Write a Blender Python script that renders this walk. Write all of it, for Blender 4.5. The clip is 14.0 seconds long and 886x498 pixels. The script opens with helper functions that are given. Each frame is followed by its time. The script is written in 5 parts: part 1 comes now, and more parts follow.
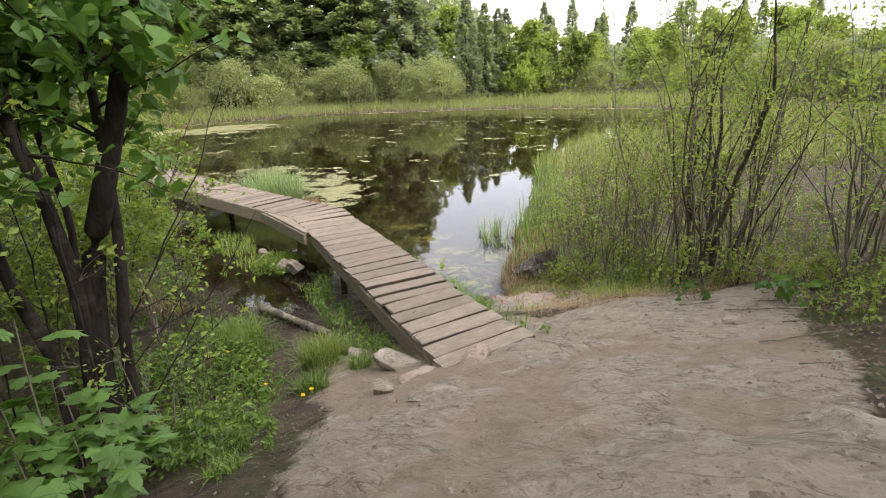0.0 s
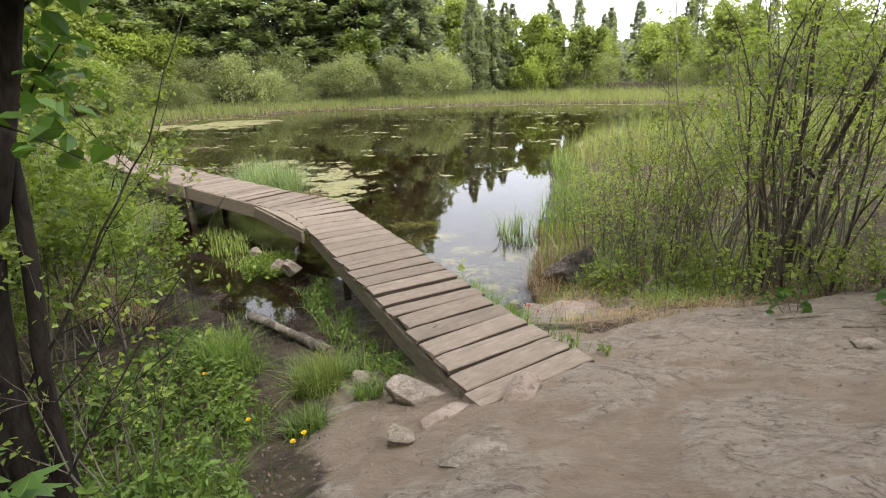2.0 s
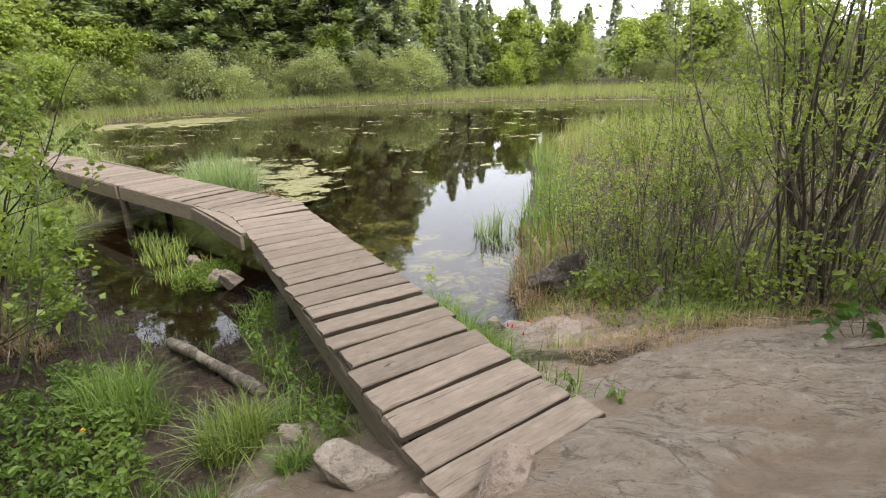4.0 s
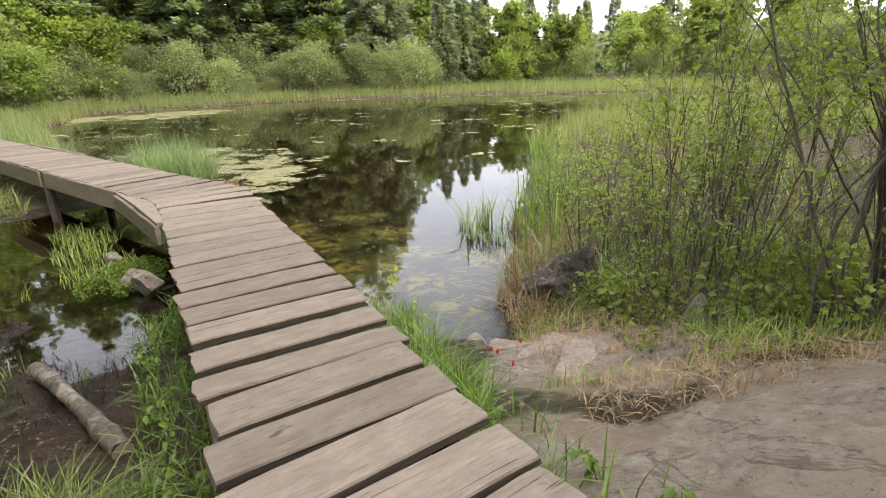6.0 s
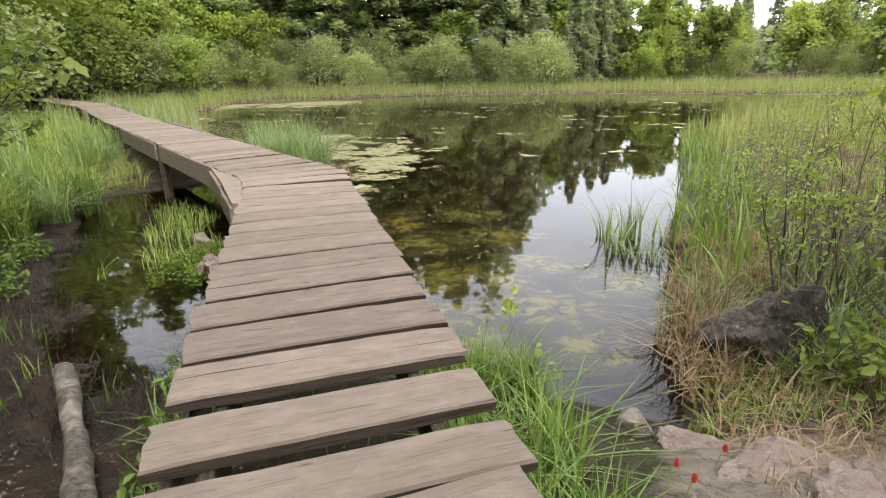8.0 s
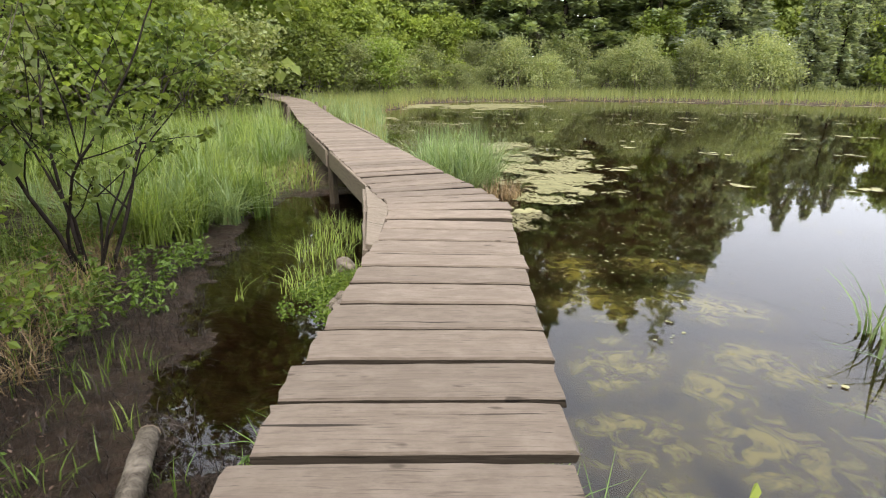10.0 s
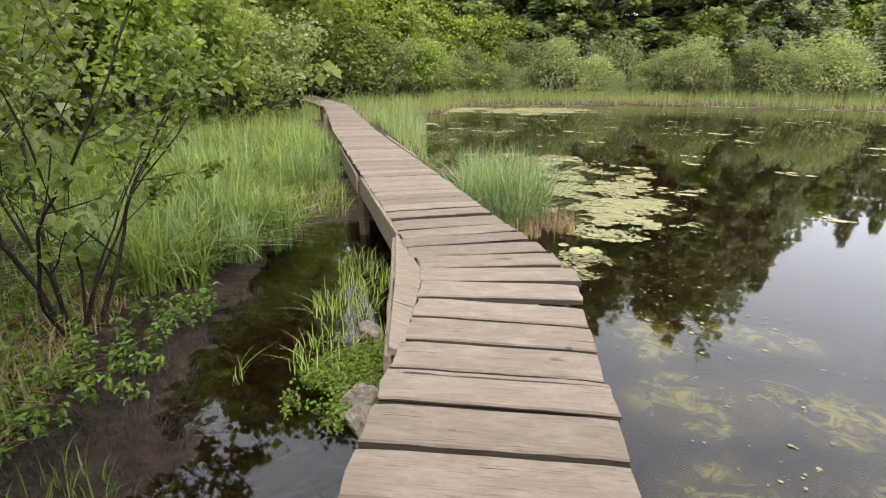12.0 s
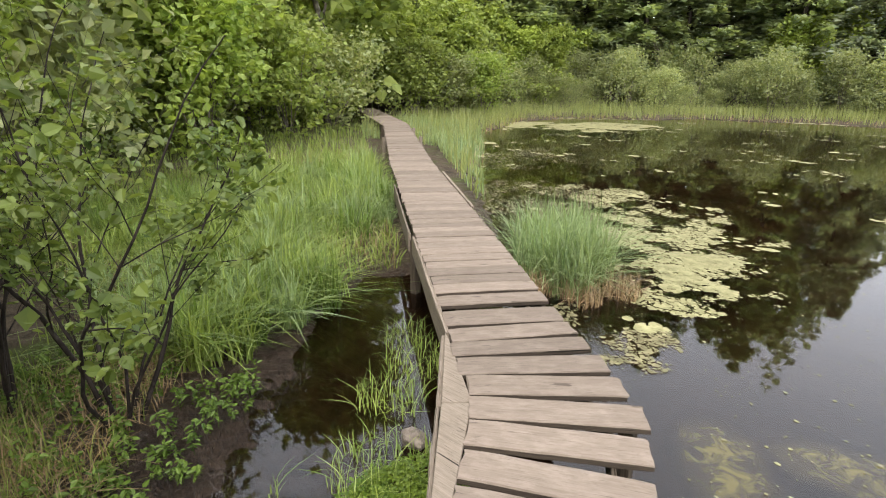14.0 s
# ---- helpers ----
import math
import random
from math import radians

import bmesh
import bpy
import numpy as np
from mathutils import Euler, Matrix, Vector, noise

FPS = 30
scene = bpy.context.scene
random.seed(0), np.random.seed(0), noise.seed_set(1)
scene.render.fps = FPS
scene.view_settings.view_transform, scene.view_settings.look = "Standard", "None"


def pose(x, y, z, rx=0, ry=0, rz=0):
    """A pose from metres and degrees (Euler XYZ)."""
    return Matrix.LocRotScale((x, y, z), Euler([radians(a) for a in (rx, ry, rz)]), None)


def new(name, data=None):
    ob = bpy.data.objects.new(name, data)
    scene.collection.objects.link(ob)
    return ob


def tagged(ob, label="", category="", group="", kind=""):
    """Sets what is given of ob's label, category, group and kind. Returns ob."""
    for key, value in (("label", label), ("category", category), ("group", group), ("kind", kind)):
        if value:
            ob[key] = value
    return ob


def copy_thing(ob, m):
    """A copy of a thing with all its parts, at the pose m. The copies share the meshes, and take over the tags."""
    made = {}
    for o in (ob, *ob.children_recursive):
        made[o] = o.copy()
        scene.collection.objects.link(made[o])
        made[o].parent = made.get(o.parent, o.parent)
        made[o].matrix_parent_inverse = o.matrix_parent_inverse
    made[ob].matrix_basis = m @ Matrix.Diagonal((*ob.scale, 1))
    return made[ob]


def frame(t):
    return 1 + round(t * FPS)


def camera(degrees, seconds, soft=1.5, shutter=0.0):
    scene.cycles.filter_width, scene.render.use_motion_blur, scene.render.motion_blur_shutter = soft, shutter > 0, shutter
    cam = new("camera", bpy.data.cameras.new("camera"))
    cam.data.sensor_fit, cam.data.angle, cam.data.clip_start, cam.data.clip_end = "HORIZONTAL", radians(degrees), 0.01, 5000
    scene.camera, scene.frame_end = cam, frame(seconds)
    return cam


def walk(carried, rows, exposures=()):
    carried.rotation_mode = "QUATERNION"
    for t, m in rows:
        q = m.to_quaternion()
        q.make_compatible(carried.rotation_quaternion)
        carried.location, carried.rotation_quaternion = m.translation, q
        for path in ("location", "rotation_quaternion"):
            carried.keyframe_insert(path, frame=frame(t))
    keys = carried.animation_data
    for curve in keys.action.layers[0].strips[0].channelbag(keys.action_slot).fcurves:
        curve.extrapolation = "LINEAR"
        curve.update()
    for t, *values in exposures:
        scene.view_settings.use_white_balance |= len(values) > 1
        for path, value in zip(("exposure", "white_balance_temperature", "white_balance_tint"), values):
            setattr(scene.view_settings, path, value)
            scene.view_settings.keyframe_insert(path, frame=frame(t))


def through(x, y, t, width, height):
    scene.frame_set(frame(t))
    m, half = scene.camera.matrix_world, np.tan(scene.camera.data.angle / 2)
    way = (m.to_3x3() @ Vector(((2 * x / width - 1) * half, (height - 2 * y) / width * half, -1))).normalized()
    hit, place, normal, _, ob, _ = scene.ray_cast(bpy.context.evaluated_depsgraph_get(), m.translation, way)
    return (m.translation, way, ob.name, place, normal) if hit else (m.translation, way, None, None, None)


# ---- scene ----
cam = camera(80.6, 14.0, soft=1.1)
METRES, EYE, TILT, LEAN, TURN = 9.1, 3.7, -19.0, 1.5, 0.0
ROWS = [
    (0.0, 0.0, 0.0, 0.0, 0.0, 0.0, 0.0),
    (0.5, -0.0137, 0.0328, 0.0025, 0.46, 0.0, -0.23),
    (1.0, -0.015, 0.0724, 0.0022, 0.72, -0.09, -0.15),
    (1.5, -0.0205, 0.1067, -0.0019, 0.87, -0.02, -0.24),
    (2.0, -0.0265, 0.1386, -0.0013, 0.33, -0.02, -0.09),
    (2.5, -0.0193, 0.1748, 0.0023, -0.48, -0.05, 0.3),
    (3.0, -0.016, 0.2068, 0.0039, -0.93, -0.02, 0.47),
    (3.5, -0.0134, 0.2396, 0.0053, -1.63, -0.05, 0.75),
    (6.0, 0.0298, 0.4454, 0.0004, -2.14, -0.12, 0.79),
    (6.5, 0.0332, 0.4818, -0.0087, -0.42, -0.02, 0.11),
    (7.0, 0.0268, 0.5194, -0.0104, 0.93, 0.01, -0.45),
    (7.5, 0.0186, 0.557, -0.0015, 4.38, -0.13, -1.92),
    (8.0, 0.0158, 0.6031, 0.0091, 10.36, -0.5, -4.13),
    (8.5, 0.0097, 0.6358, 0.0269, 17.17, -1.18, -6.67),
    (9.0, -0.0013, 0.666, 0.0389, 22.29, -1.81, -8.54),
    (11.5, -0.0774, 0.799, 0.1055, 32.48, -3.64, -11.83),
    (12.0, -0.1, 0.8181, 0.1206, 33.0, -3.78, -12.01),
    (12.5, -0.1168, 0.8303, 0.1393, 33.94, -3.88, -12.24),
    (13.0, -0.131, 0.8446, 0.1643, 35.92, -4.35, -12.76),
    (13.5, -0.1381, 0.8492, 0.1899, 38.0, -4.76, -13.29),
    (14.0, -0.1417, 0.8449, 0.2113, 39.29, -4.96, -13.62),
]
walk(cam, [(t, pose(0, 0, EYE, TILT, LEAN, TURN) @ pose(METRES * x, METRES * y, METRES * z, 90 + pitch, roll, yaw)) for t, x, y, z, yaw, pitch, roll in ROWS])

# ---- light ----
SUN_EL, SUN_ROT = 46.0, 140.0
world = bpy.data.worlds.new("sky")
scene.world = world
world.use_nodes = True
wt = world.node_tree
wt.nodes.clear()
w_out = wt.nodes.new("ShaderNodeOutputWorld")
w_bg = wt.nodes.new("ShaderNodeBackground")
w_sky = wt.nodes.new("ShaderNodeTexSky")
w_sky.sky_type, w_sky.sun_disc = "NISHITA", False
w_sky.sun_elevation, w_sky.sun_rotation = radians(SUN_EL), radians(SUN_ROT)
w_sky.air_density, w_sky.dust_density, w_sky.ozone_density = 1.0, 4.0, 1.0
w_mix = wt.nodes.new("ShaderNodeMix")
w_mix.data_type = "RGBA"
w_mix.inputs[0].default_value = 0.8
w_mix.inputs[7].default_value = (11.3, 11.4, 11.8, 1)
wt.links.new(w_sky.outputs[0], w_mix.inputs[6])
wt.links.new(w_mix.outputs[2], w_bg.inputs[0])
w_bg.inputs[1].default_value = 0.15
wt.links.new(w_bg.outputs[0], w_out.inputs[0])
sun = new("sun", bpy.data.lights.new("sun", "SUN"))
sun.data.energy, sun.data.angle, sun.data.color = 2.1, radians(20), (1.0, 0.96, 0.9)
sun.matrix_world = pose(0, 0, 30, 90 - SUN_EL, 0, 180 - SUN_ROT)
scene.view_settings.exposure = 0.84


# ---- materials ----
def material(name):
    m = bpy.data.materials.new(name)
    m.use_nodes = True
    m.node_tree.nodes.clear()
    return m, m.node_tree


def nd(t, kind, **values):
    n = t.nodes.new(kind)
    for k, v in values.items():
        n.inputs[k.replace("_", " ")].default_value = v
    return n


def link(t, a, b):
    t.links.new(a, b)


def ramp(t, source, stops):
    n = t.nodes.new("ShaderNodeValToRGB")
    while len(n.color_ramp.elements) < len(stops):
        n.color_ramp.elements.new(0.5)
    for e, (p, c) in zip(n.color_ramp.elements, stops):
        e.position, e.color = p, (*c, 1) if len(c) == 3 else c
    link(t, source, n.inputs[0])
    return n.outputs[0]


def grey(a, b):
    return [(a, (0, 0, 0)), (b, (1, 1, 1))]


def blend(t, fac, a, b, mode="MIX"):
    n = t.nodes.new("ShaderNodeMix")
    n.data_type, n.blend_type = "RGBA", mode
    for source, k in ((fac, 0), (a, 6), (b, 7)):
        if isinstance(source, (int, float)):
            n.inputs[k].default_value = source
        elif isinstance(source, tuple):
            n.inputs[k].default_value = (*source, 1)
        else:
            link(t, source, n.inputs[k])
    return n.outputs[2]


def coords(t, scale=(1, 1, 1), kind="Object", random_shift=False):
    c = t.nodes.new("ShaderNodeTexCoord")
    m = t.nodes.new("ShaderNodeMapping")
    m.inputs["Scale"].default_value = scale
    link(t, c.outputs[kind], m.inputs["Vector"])
    if random_shift:
        o = t.nodes.new("ShaderNodeObjectInfo")
        x = t.nodes.new("ShaderNodeMath")
        x.operation, x.inputs[1].default_value = "MULTIPLY", 37.0
        link(t, o.outputs["Random"], x.inputs[0])
        link(t, x.outputs[0], m.inputs["Location"])
    return m.outputs[0]


def turned(t, degrees, scale):
    m = t.nodes.new("ShaderNodeMapping")
    m.vector_type = "TEXTURE"
    m.inputs["Rotation"].default_value = (0, 0, radians(degrees))
    c = t.nodes.new("ShaderNodeTexCoord")
    m.inputs["Scale"].default_value = tuple(1 / v for v in scale)
    link(t, c.outputs["Object"], m.inputs["Vector"])
    return m.outputs[0]


def noise_tex(t, vec, scale, detail=5.0, rough=0.6, distortion=0.0):
    n = nd(t, "ShaderNodeTexNoise", Scale=scale, Detail=detail, Roughness=rough, Distortion=distortion)
    link(t, vec, n.inputs["Vector"])
    return n.outputs[0]


def finish(t, colour, rough=0.8, height=None, bump=0.3, distance=0.02, spec=0.3):
    b = nd(t, "ShaderNodeBsdfPrincipled")
    b.inputs["Specular IOR Level"].default_value = spec
    for source, k in ((colour, "Base Color"), (rough, "Roughness")):
        if isinstance(source, (int, float)):
            b.inputs[k].default_value = source
        elif isinstance(source, tuple):
            b.inputs[k].default_value = (*source, 1)
        else:
            link(t, source, b.inputs[k])
    if height is not None:
        n = nd(t, "ShaderNodeBump", Strength=bump, Distance=distance)
        link(t, height, n.inputs["Height"])
        link(t, n.outputs[0], b.inputs["Normal"])
    o = t.nodes.new("ShaderNodeOutputMaterial")
    link(t, b.outputs[0], o.inputs[0])
    return b


def foliage(name, dark, light, through=0.4, dry=None, gloss=0.45):
    """Leaf: colour varies leaf by leaf and plant by plant; light passes through."""
    dark, light = [tuple(v * k for v, k in zip(c, (1.21, 1.0, 1.55))) for c in (dark, light)]
    m, t = material(name)
    g = t.nodes.new("ShaderNodeNewGeometry")
    c = ramp(t, g.outputs["Random Per Island"], [(0.0, dark), (0.85, light)] + ([(0.93, light), (0.97, dry)] if dry else []))
    n = noise_tex(t, coords(t, kind="Object"), 1.1, 2)
    c = blend(t, ramp(t, n, grey(0.35, 0.65)), c, tuple(min(1, v * k) for v, k in zip(light, (1.1, 1.0, 0.8))))
    c = blend(t, 0.55, c, ramp(t, g.outputs["Random Per Island"], [(0.0, dark), (1.0, light)]))
    o = t.nodes.new("ShaderNodeObjectInfo")
    h = nd(t, "ShaderNodeHueSaturation")
    v = nd(t, "ShaderNodeMapRange")
    v.inputs["To Min"].default_value, v.inputs["To Max"].default_value = 0.8, 1.2
    link(t, o.outputs["Random"], v.inputs[0])
    link(t, v.outputs[0], h.inputs["Value"])
    link(t, c, h.inputs["Color"])
    p = nd(t, "ShaderNodeBsdfPrincipled", Roughness=gloss)
    p.inputs["Specular IOR Level"].default_value = 0.35
    link(t, h.outputs[0], p.inputs["Base Color"])
    tr = nd(t, "ShaderNodeBsdfTranslucent")
    k = blend(t, 1.0, h.outputs[0], (1.15, 1.15, 0.55), "MULTIPLY")
    link(t, k, tr.inputs[0])
    x = nd(t, "ShaderNodeMixShader", Fac=through)
    link(t, p.outputs[0], x.inputs[1])
    link(t, tr.outputs[0], x.inputs[2])
    out = t.nodes.new("ShaderNodeOutputMaterial")
    link(t, x.outputs[0], out.inputs[0])
    return m


def bark(name, dark, light, scale=6.0, stretch=0.25):
    m, t = material(name)
    v = coords(t, (scale, scale, scale * stretch))
    a = noise_tex(t, v, 3.0, 8, 0.7, 0.6)
    b = noise_tex(t, coords(t), 2.2, 4)
    c = blend(t, ramp(t, a, grey(0.35, 0.7)), dark, light)
    c = blend(t, ramp(t, b, grey(0.58, 0.72)), c, tuple(min(1, x * 1.7 + 0.03) for x in light))
    finish(t, c, 0.9, a, 0.6, 0.02, 0.15)
    return m


def wood(name, dark, light, worn, across=1.0):
    """Weathered board: grain runs along x."""
    m, t = material(name)
    v = coords(t, (1.1, 20 * across, 20), random_shift=True)
    grain = noise_tex(t, v, 2.2, 9, 0.72, 1.6)
    fine = noise_tex(t, coords(t, (3.5, 90 * across, 90), random_shift=True), 1.6, 3, 0.6, 0.5)
    spots = noise_tex(t, coords(t, (2.5, 5 * across, 5), random_shift=True), 2.4, 6, 0.7)
    c = blend(t, ramp(t, grain, grey(0.34, 0.62)), dark, light)
    c = blend(t, ramp(t, spots, grey(0.45, 0.68)), c, worn)
    c = blend(t, ramp(t, fine, [(0.30, (1, 1, 1)), (0.42, (0, 0, 0))]), c, tuple(x * 0.72 for x in dark))
    split = noise_tex(t, coords(t, (0.5, 30 * across, 30), random_shift=True), 1.3, 3, 0.5, 0.4)
    c = blend(t, ramp(t, split, [(0.285, (1, 1, 1)), (0.315, (0, 0, 0))]), c, tuple(x * 0.25 for x in dark))
    knot = noise_tex(t, coords(t, (3.0, 9 * across, 9), random_shift=True), 1.7, 2, 0.5)
    c = blend(t, ramp(t, knot, grey(0.70, 0.76)), c, tuple(x * 0.6 for x in dark))
    o = t.nodes.new("ShaderNodeObjectInfo")
    h = nd(t, "ShaderNodeHueSaturation")
    r = nd(t, "ShaderNodeMapRange")
    r.inputs["To Min"].default_value, r.inputs["To Max"].default_value = 0.80, 1.16
    link(t, o.outputs["Random"], r.inputs[0])
    link(t, r.outputs[0], h.inputs["Value"])
    link(t, c, h.inputs["Color"])
    mix = t.nodes.new("ShaderNodeMath")
    mix.operation = "ADD"
    link(t, grain, mix.inputs[0])
    link(t, fine, mix.inputs[1])
    finish(t, h.outputs[0], 0.85, mix.outputs[0], 0.45, 0.006, 0.2)
    return m


def stone(name, dark, light, lichen):
    m, t = material(name)
    v = coords(t, random_shift=True)
    a = noise_tex(t, v, 5.0, 9, 0.65, 0.4)
    b = noise_tex(t, v, 60.0, 4, 0.7)
    k = noise_tex(t, v, 9.0, 6, 0.7)
    c = blend(t, ramp(t, a, grey(0.3, 0.7)), dark, light)
    c = blend(t, ramp(t, b, grey(0.55, 0.8)), c, tuple(x * 0.55 for x in dark))
    c = blend(t, ramp(t, k, grey(0.6, 0.68)), c, lichen)
    g = noise_tex(t, v, 17.0, 8, 0.72)
    c = blend(t, ramp(t, g, [(0.36, (0.7,) * 3), (0.48, (0, 0, 0))]), c, tuple(x * 0.5 for x in dark))
    finish(t, c, 0.9, g, 0.9, 0.05, 0.2)
    return m


def ground_material():
    m, t = material("ground_soil_rock_and_mud")
    v = coords(t)

    def mask(name):
        n = t.nodes.new("ShaderNodeAttribute")
        n.attribute_name = name
        return n.outputs["Fac"]

    big = noise_tex(t, v, 0.8, 6, 0.6, 0.3)
    mid = noise_tex(t, v, 4.5, 8, 0.68, 0.8)
    fine = noise_tex(t, v, 45.0, 5, 0.7)
    streak = noise_tex(t, coords(t, (2.4, 5.0, 3.0)), 2.4, 9, 0.74, 0.9)
    rock = blend(t, ramp(t, streak, grey(0.38, 0.58)), (0.290, 0.228, 0.182), (0.465, 0.385, 0.322))
    rock = blend(t, ramp(t, big, grey(0.44, 0.60)), rock, (0.430, 0.345, 0.278))
    pit = noise_tex(t, turned(t, -35.0, (1.0, 1.8, 1.0)), 5.0, 9, 0.72, 0.7)
    rock = blend(t, ramp(t, pit, grey(0.52, 0.66)), rock, (0.50, 0.43, 0.37))
    rock = blend(t, ramp(t, pit, [(0.33, (0.55,) * 3), (0.43, (0, 0, 0))]), rock, (0.170, 0.135, 0.110))
    rock = blend(t, ramp(t, noise_tex(t, v, 11.0, 9, 0.76, 0.4), grey(0.54, 0.66)), rock, (0.27, 0.212, 0.168))
    rock = blend(t, ramp(t, fine, grey(0.56, 0.74)), rock, (0.21, 0.165, 0.130))
    crack = noise_tex(t, turned(t, -35.0, (0.7, 2.2, 1.0)), 1.3, 6, 0.6, 0.6)
    line = ramp(t, crack, [(0.488, (0, 0, 0)), (0.497, (1, 1, 1)), (0.503, (1, 1, 1)), (0.512, (0, 0, 0))])
    grit = noise_tex(t, v, 120.0, 2, 0.6)
    rock = blend(t, ramp(t, grit, grey(0.64, 0.76)), rock, (0.42, 0.36, 0.31))
    dim = t.nodes.new("ShaderNodeMath")
    dim.operation, dim.inputs[1].default_value = "MULTIPLY", 0.5
    link(t, line, dim.inputs[0])
    rock = blend(t, dim.outputs[0], rock, (0.065, 0.050, 0.040))
    dirt = blend(t, ramp(t, mid, grey(0.35, 0.65)), (0.295, 0.220, 0.166), (0.410, 0.320, 0.248))
    dirt = blend(t, ramp(t, fine, grey(0.55, 0.78)), dirt, (0.22, 0.160, 0.118))
    dirt = blend(t, ramp(t, grit, grey(0.62, 0.74)), dirt, (0.40, 0.34, 0.28))
    spread = t.nodes.new("ShaderNodeMath")
    spread.operation, spread.inputs[1].default_value = "MULTIPLY_ADD", 0.7
    link(t, mid, spread.inputs[0])
    link(t, mask("dust"), spread.inputs[2])
    rock = blend(t, ramp(t, spread.outputs[0], grey(0.68, 1.15)), rock, dirt)
    soil = blend(t, ramp(t, mid, grey(0.35, 0.65)), (0.042, 0.031, 0.022), (0.150, 0.112, 0.078))
    soil = blend(t, ramp(t, fine, grey(0.58, 0.75)), soil, (0.25, 0.2, 0.14))
    soil = blend(t, ramp(t, big, grey(0.5, 0.66)), soil, (0.085, 0.1, 0.03))
    mud = blend(t, ramp(t, mid, grey(0.3, 0.7)), (0.030, 0.0205, 0.016), (0.115, 0.080, 0.060))
    bed = blend(t, ramp(t, big, grey(0.35, 0.65)), (0.045, 0.030, 0.021), (0.110, 0.074, 0.050))
    edge = t.nodes.new("ShaderNodeMath")
    edge.operation = "ADD"
    wob = t.nodes.new("ShaderNodeMath")
    wob.operation, wob.inputs[1].default_value = "MULTIPLY_ADD", 0.9
    wob.inputs[2].default_value = -0.45
    link(t, mid, wob.inputs[0])
    link(t, mask("rock"), edge.inputs[0])
    link(t, wob.outputs[0], edge.inputs[1])
    c = blend(t, ramp(t, edge.outputs[0], grey(0.38, 0.62)), soil, rock)
    wet = t.nodes.new("ShaderNodeMath")
    wet.operation = "ADD"
    link(t, mask("mud"), wet.inputs[0])
    link(t, wob.outputs[0], wet.inputs[1])
    wetness = ramp(t, wet.outputs[0], grey(0.35, 0.65))
    c = blend(t, wetness, c, mud)
    c = blend(t, mask("bed"), c, bed)
    rough = ramp(t, wetness, [(0, (0.92,) * 3), (1, (0.36,) * 3)])
    hs = t.nodes.new("ShaderNodeMath")
    hs.operation = "ADD"
    link(t, streak, hs.inputs[0])
    hf = t.nodes.new("ShaderNodeMath")
    hf.operation, hf.inputs[1].default_value = "MULTIPLY", 1.1
    link(t, pit, hf.inputs[0])
    link(t, hf.outputs[0], hs.inputs[1])
    cut = t.nodes.new("ShaderNodeMath")
    cut.operation, cut.inputs[1].default_value = "MULTIPLY_ADD", -0.16
    link(t, line, cut.inputs[0])
    link(t, hs.outputs[0], cut.inputs[2])
    finish(t, c, rough, cut.outputs[0], 1.0, 0.11, 0.25)
    return m


def water_material():
    m, t = material("dark_pond_water")
    f = nd(t, "ShaderNodeFresnel", IOR=1.46)
    n1 = noise_tex(t, coords(t), 1.3, 3, 0.5)
    n = nd(t, "ShaderNodeBump", Strength=0.05, Distance=0.03)
    link(t, n1, n.inputs["Height"])
    link(t, n.outputs[0], f.inputs["Normal"])
    a = nd(t, "ShaderNodeBsdfTransparent", Color=(0.60, 0.49, 0.37, 1))
    b = nd(t, "ShaderNodeBsdfGlossy", Color=(0.95, 0.96, 1, 1), Roughness=0.025)
    link(t, n.outputs[0], b.inputs["Normal"])
    x = nd(t, "ShaderNodeMixShader")
    link(t, f.outputs[0], x.inputs[0])
    link(t, a.outputs[0], x.inputs[1])
    link(t, b.outputs[0], x.inputs[2])
    o = t.nodes.new("ShaderNodeOutputMaterial")
    link(t, x.outputs[0], o.inputs[0])
    return m


def cloud_material():
    m, t = material("golden_algae_cloud")
    g = t.nodes.new("ShaderNodeAttribute")
    g.attribute_name = "body"
    n1 = noise_tex(t, coords(t, random_shift=True), 5.0, 9, 0.72, 0.9)
    x = t.nodes.new("ShaderNodeMath")
    x.operation = "MULTIPLY"
    link(t, g.outputs["Fac"], x.inputs[0])
    link(t, ramp(t, n1, grey(0.34, 0.62)), x.inputs[1])
    thick = ramp(t, x.outputs[0], [(0.05, (0, 0, 0)), (0.28, (0.45,) * 3), (0.6, (0.92,) * 3)])
    c = blend(t, ramp(t, x.outputs[0], grey(0.15, 0.6)), (0.27, 0.32, 0.21), (0.47, 0.56, 0.19))
    d = nd(t, "ShaderNodeBsdfDiffuse")
    link(t, c, d.inputs["Color"])
    e = nd(t, "ShaderNodeBsdfTransparent")
    mx = nd(t, "ShaderNodeMixShader")
    link(t, thick, mx.inputs[0])
    link(t, e.outputs[0], mx.inputs[1])
    link(t, d.outputs[0], mx.inputs[2])
    o = t.nodes.new("ShaderNodeOutputMaterial")
    link(t, mx.outputs[0], o.inputs[0])
    return m


def plain(name, dark, light, scale=8.0, rough=0.7):
    m, t = material(name)
    g = t.nodes.new("ShaderNodeNewGeometry")
    a = noise_tex(t, coords(t), scale, 5)
    c = blend(t, ramp(t, a, grey(0.35, 0.65)), dark, light)
    c = blend(t, 0.4, c, ramp(t, g.outputs["Random Per Island"], [(0, dark), (1, light)]))
    finish(t, c, rough, a, 0.3, 0.01, 0.25)
    return m


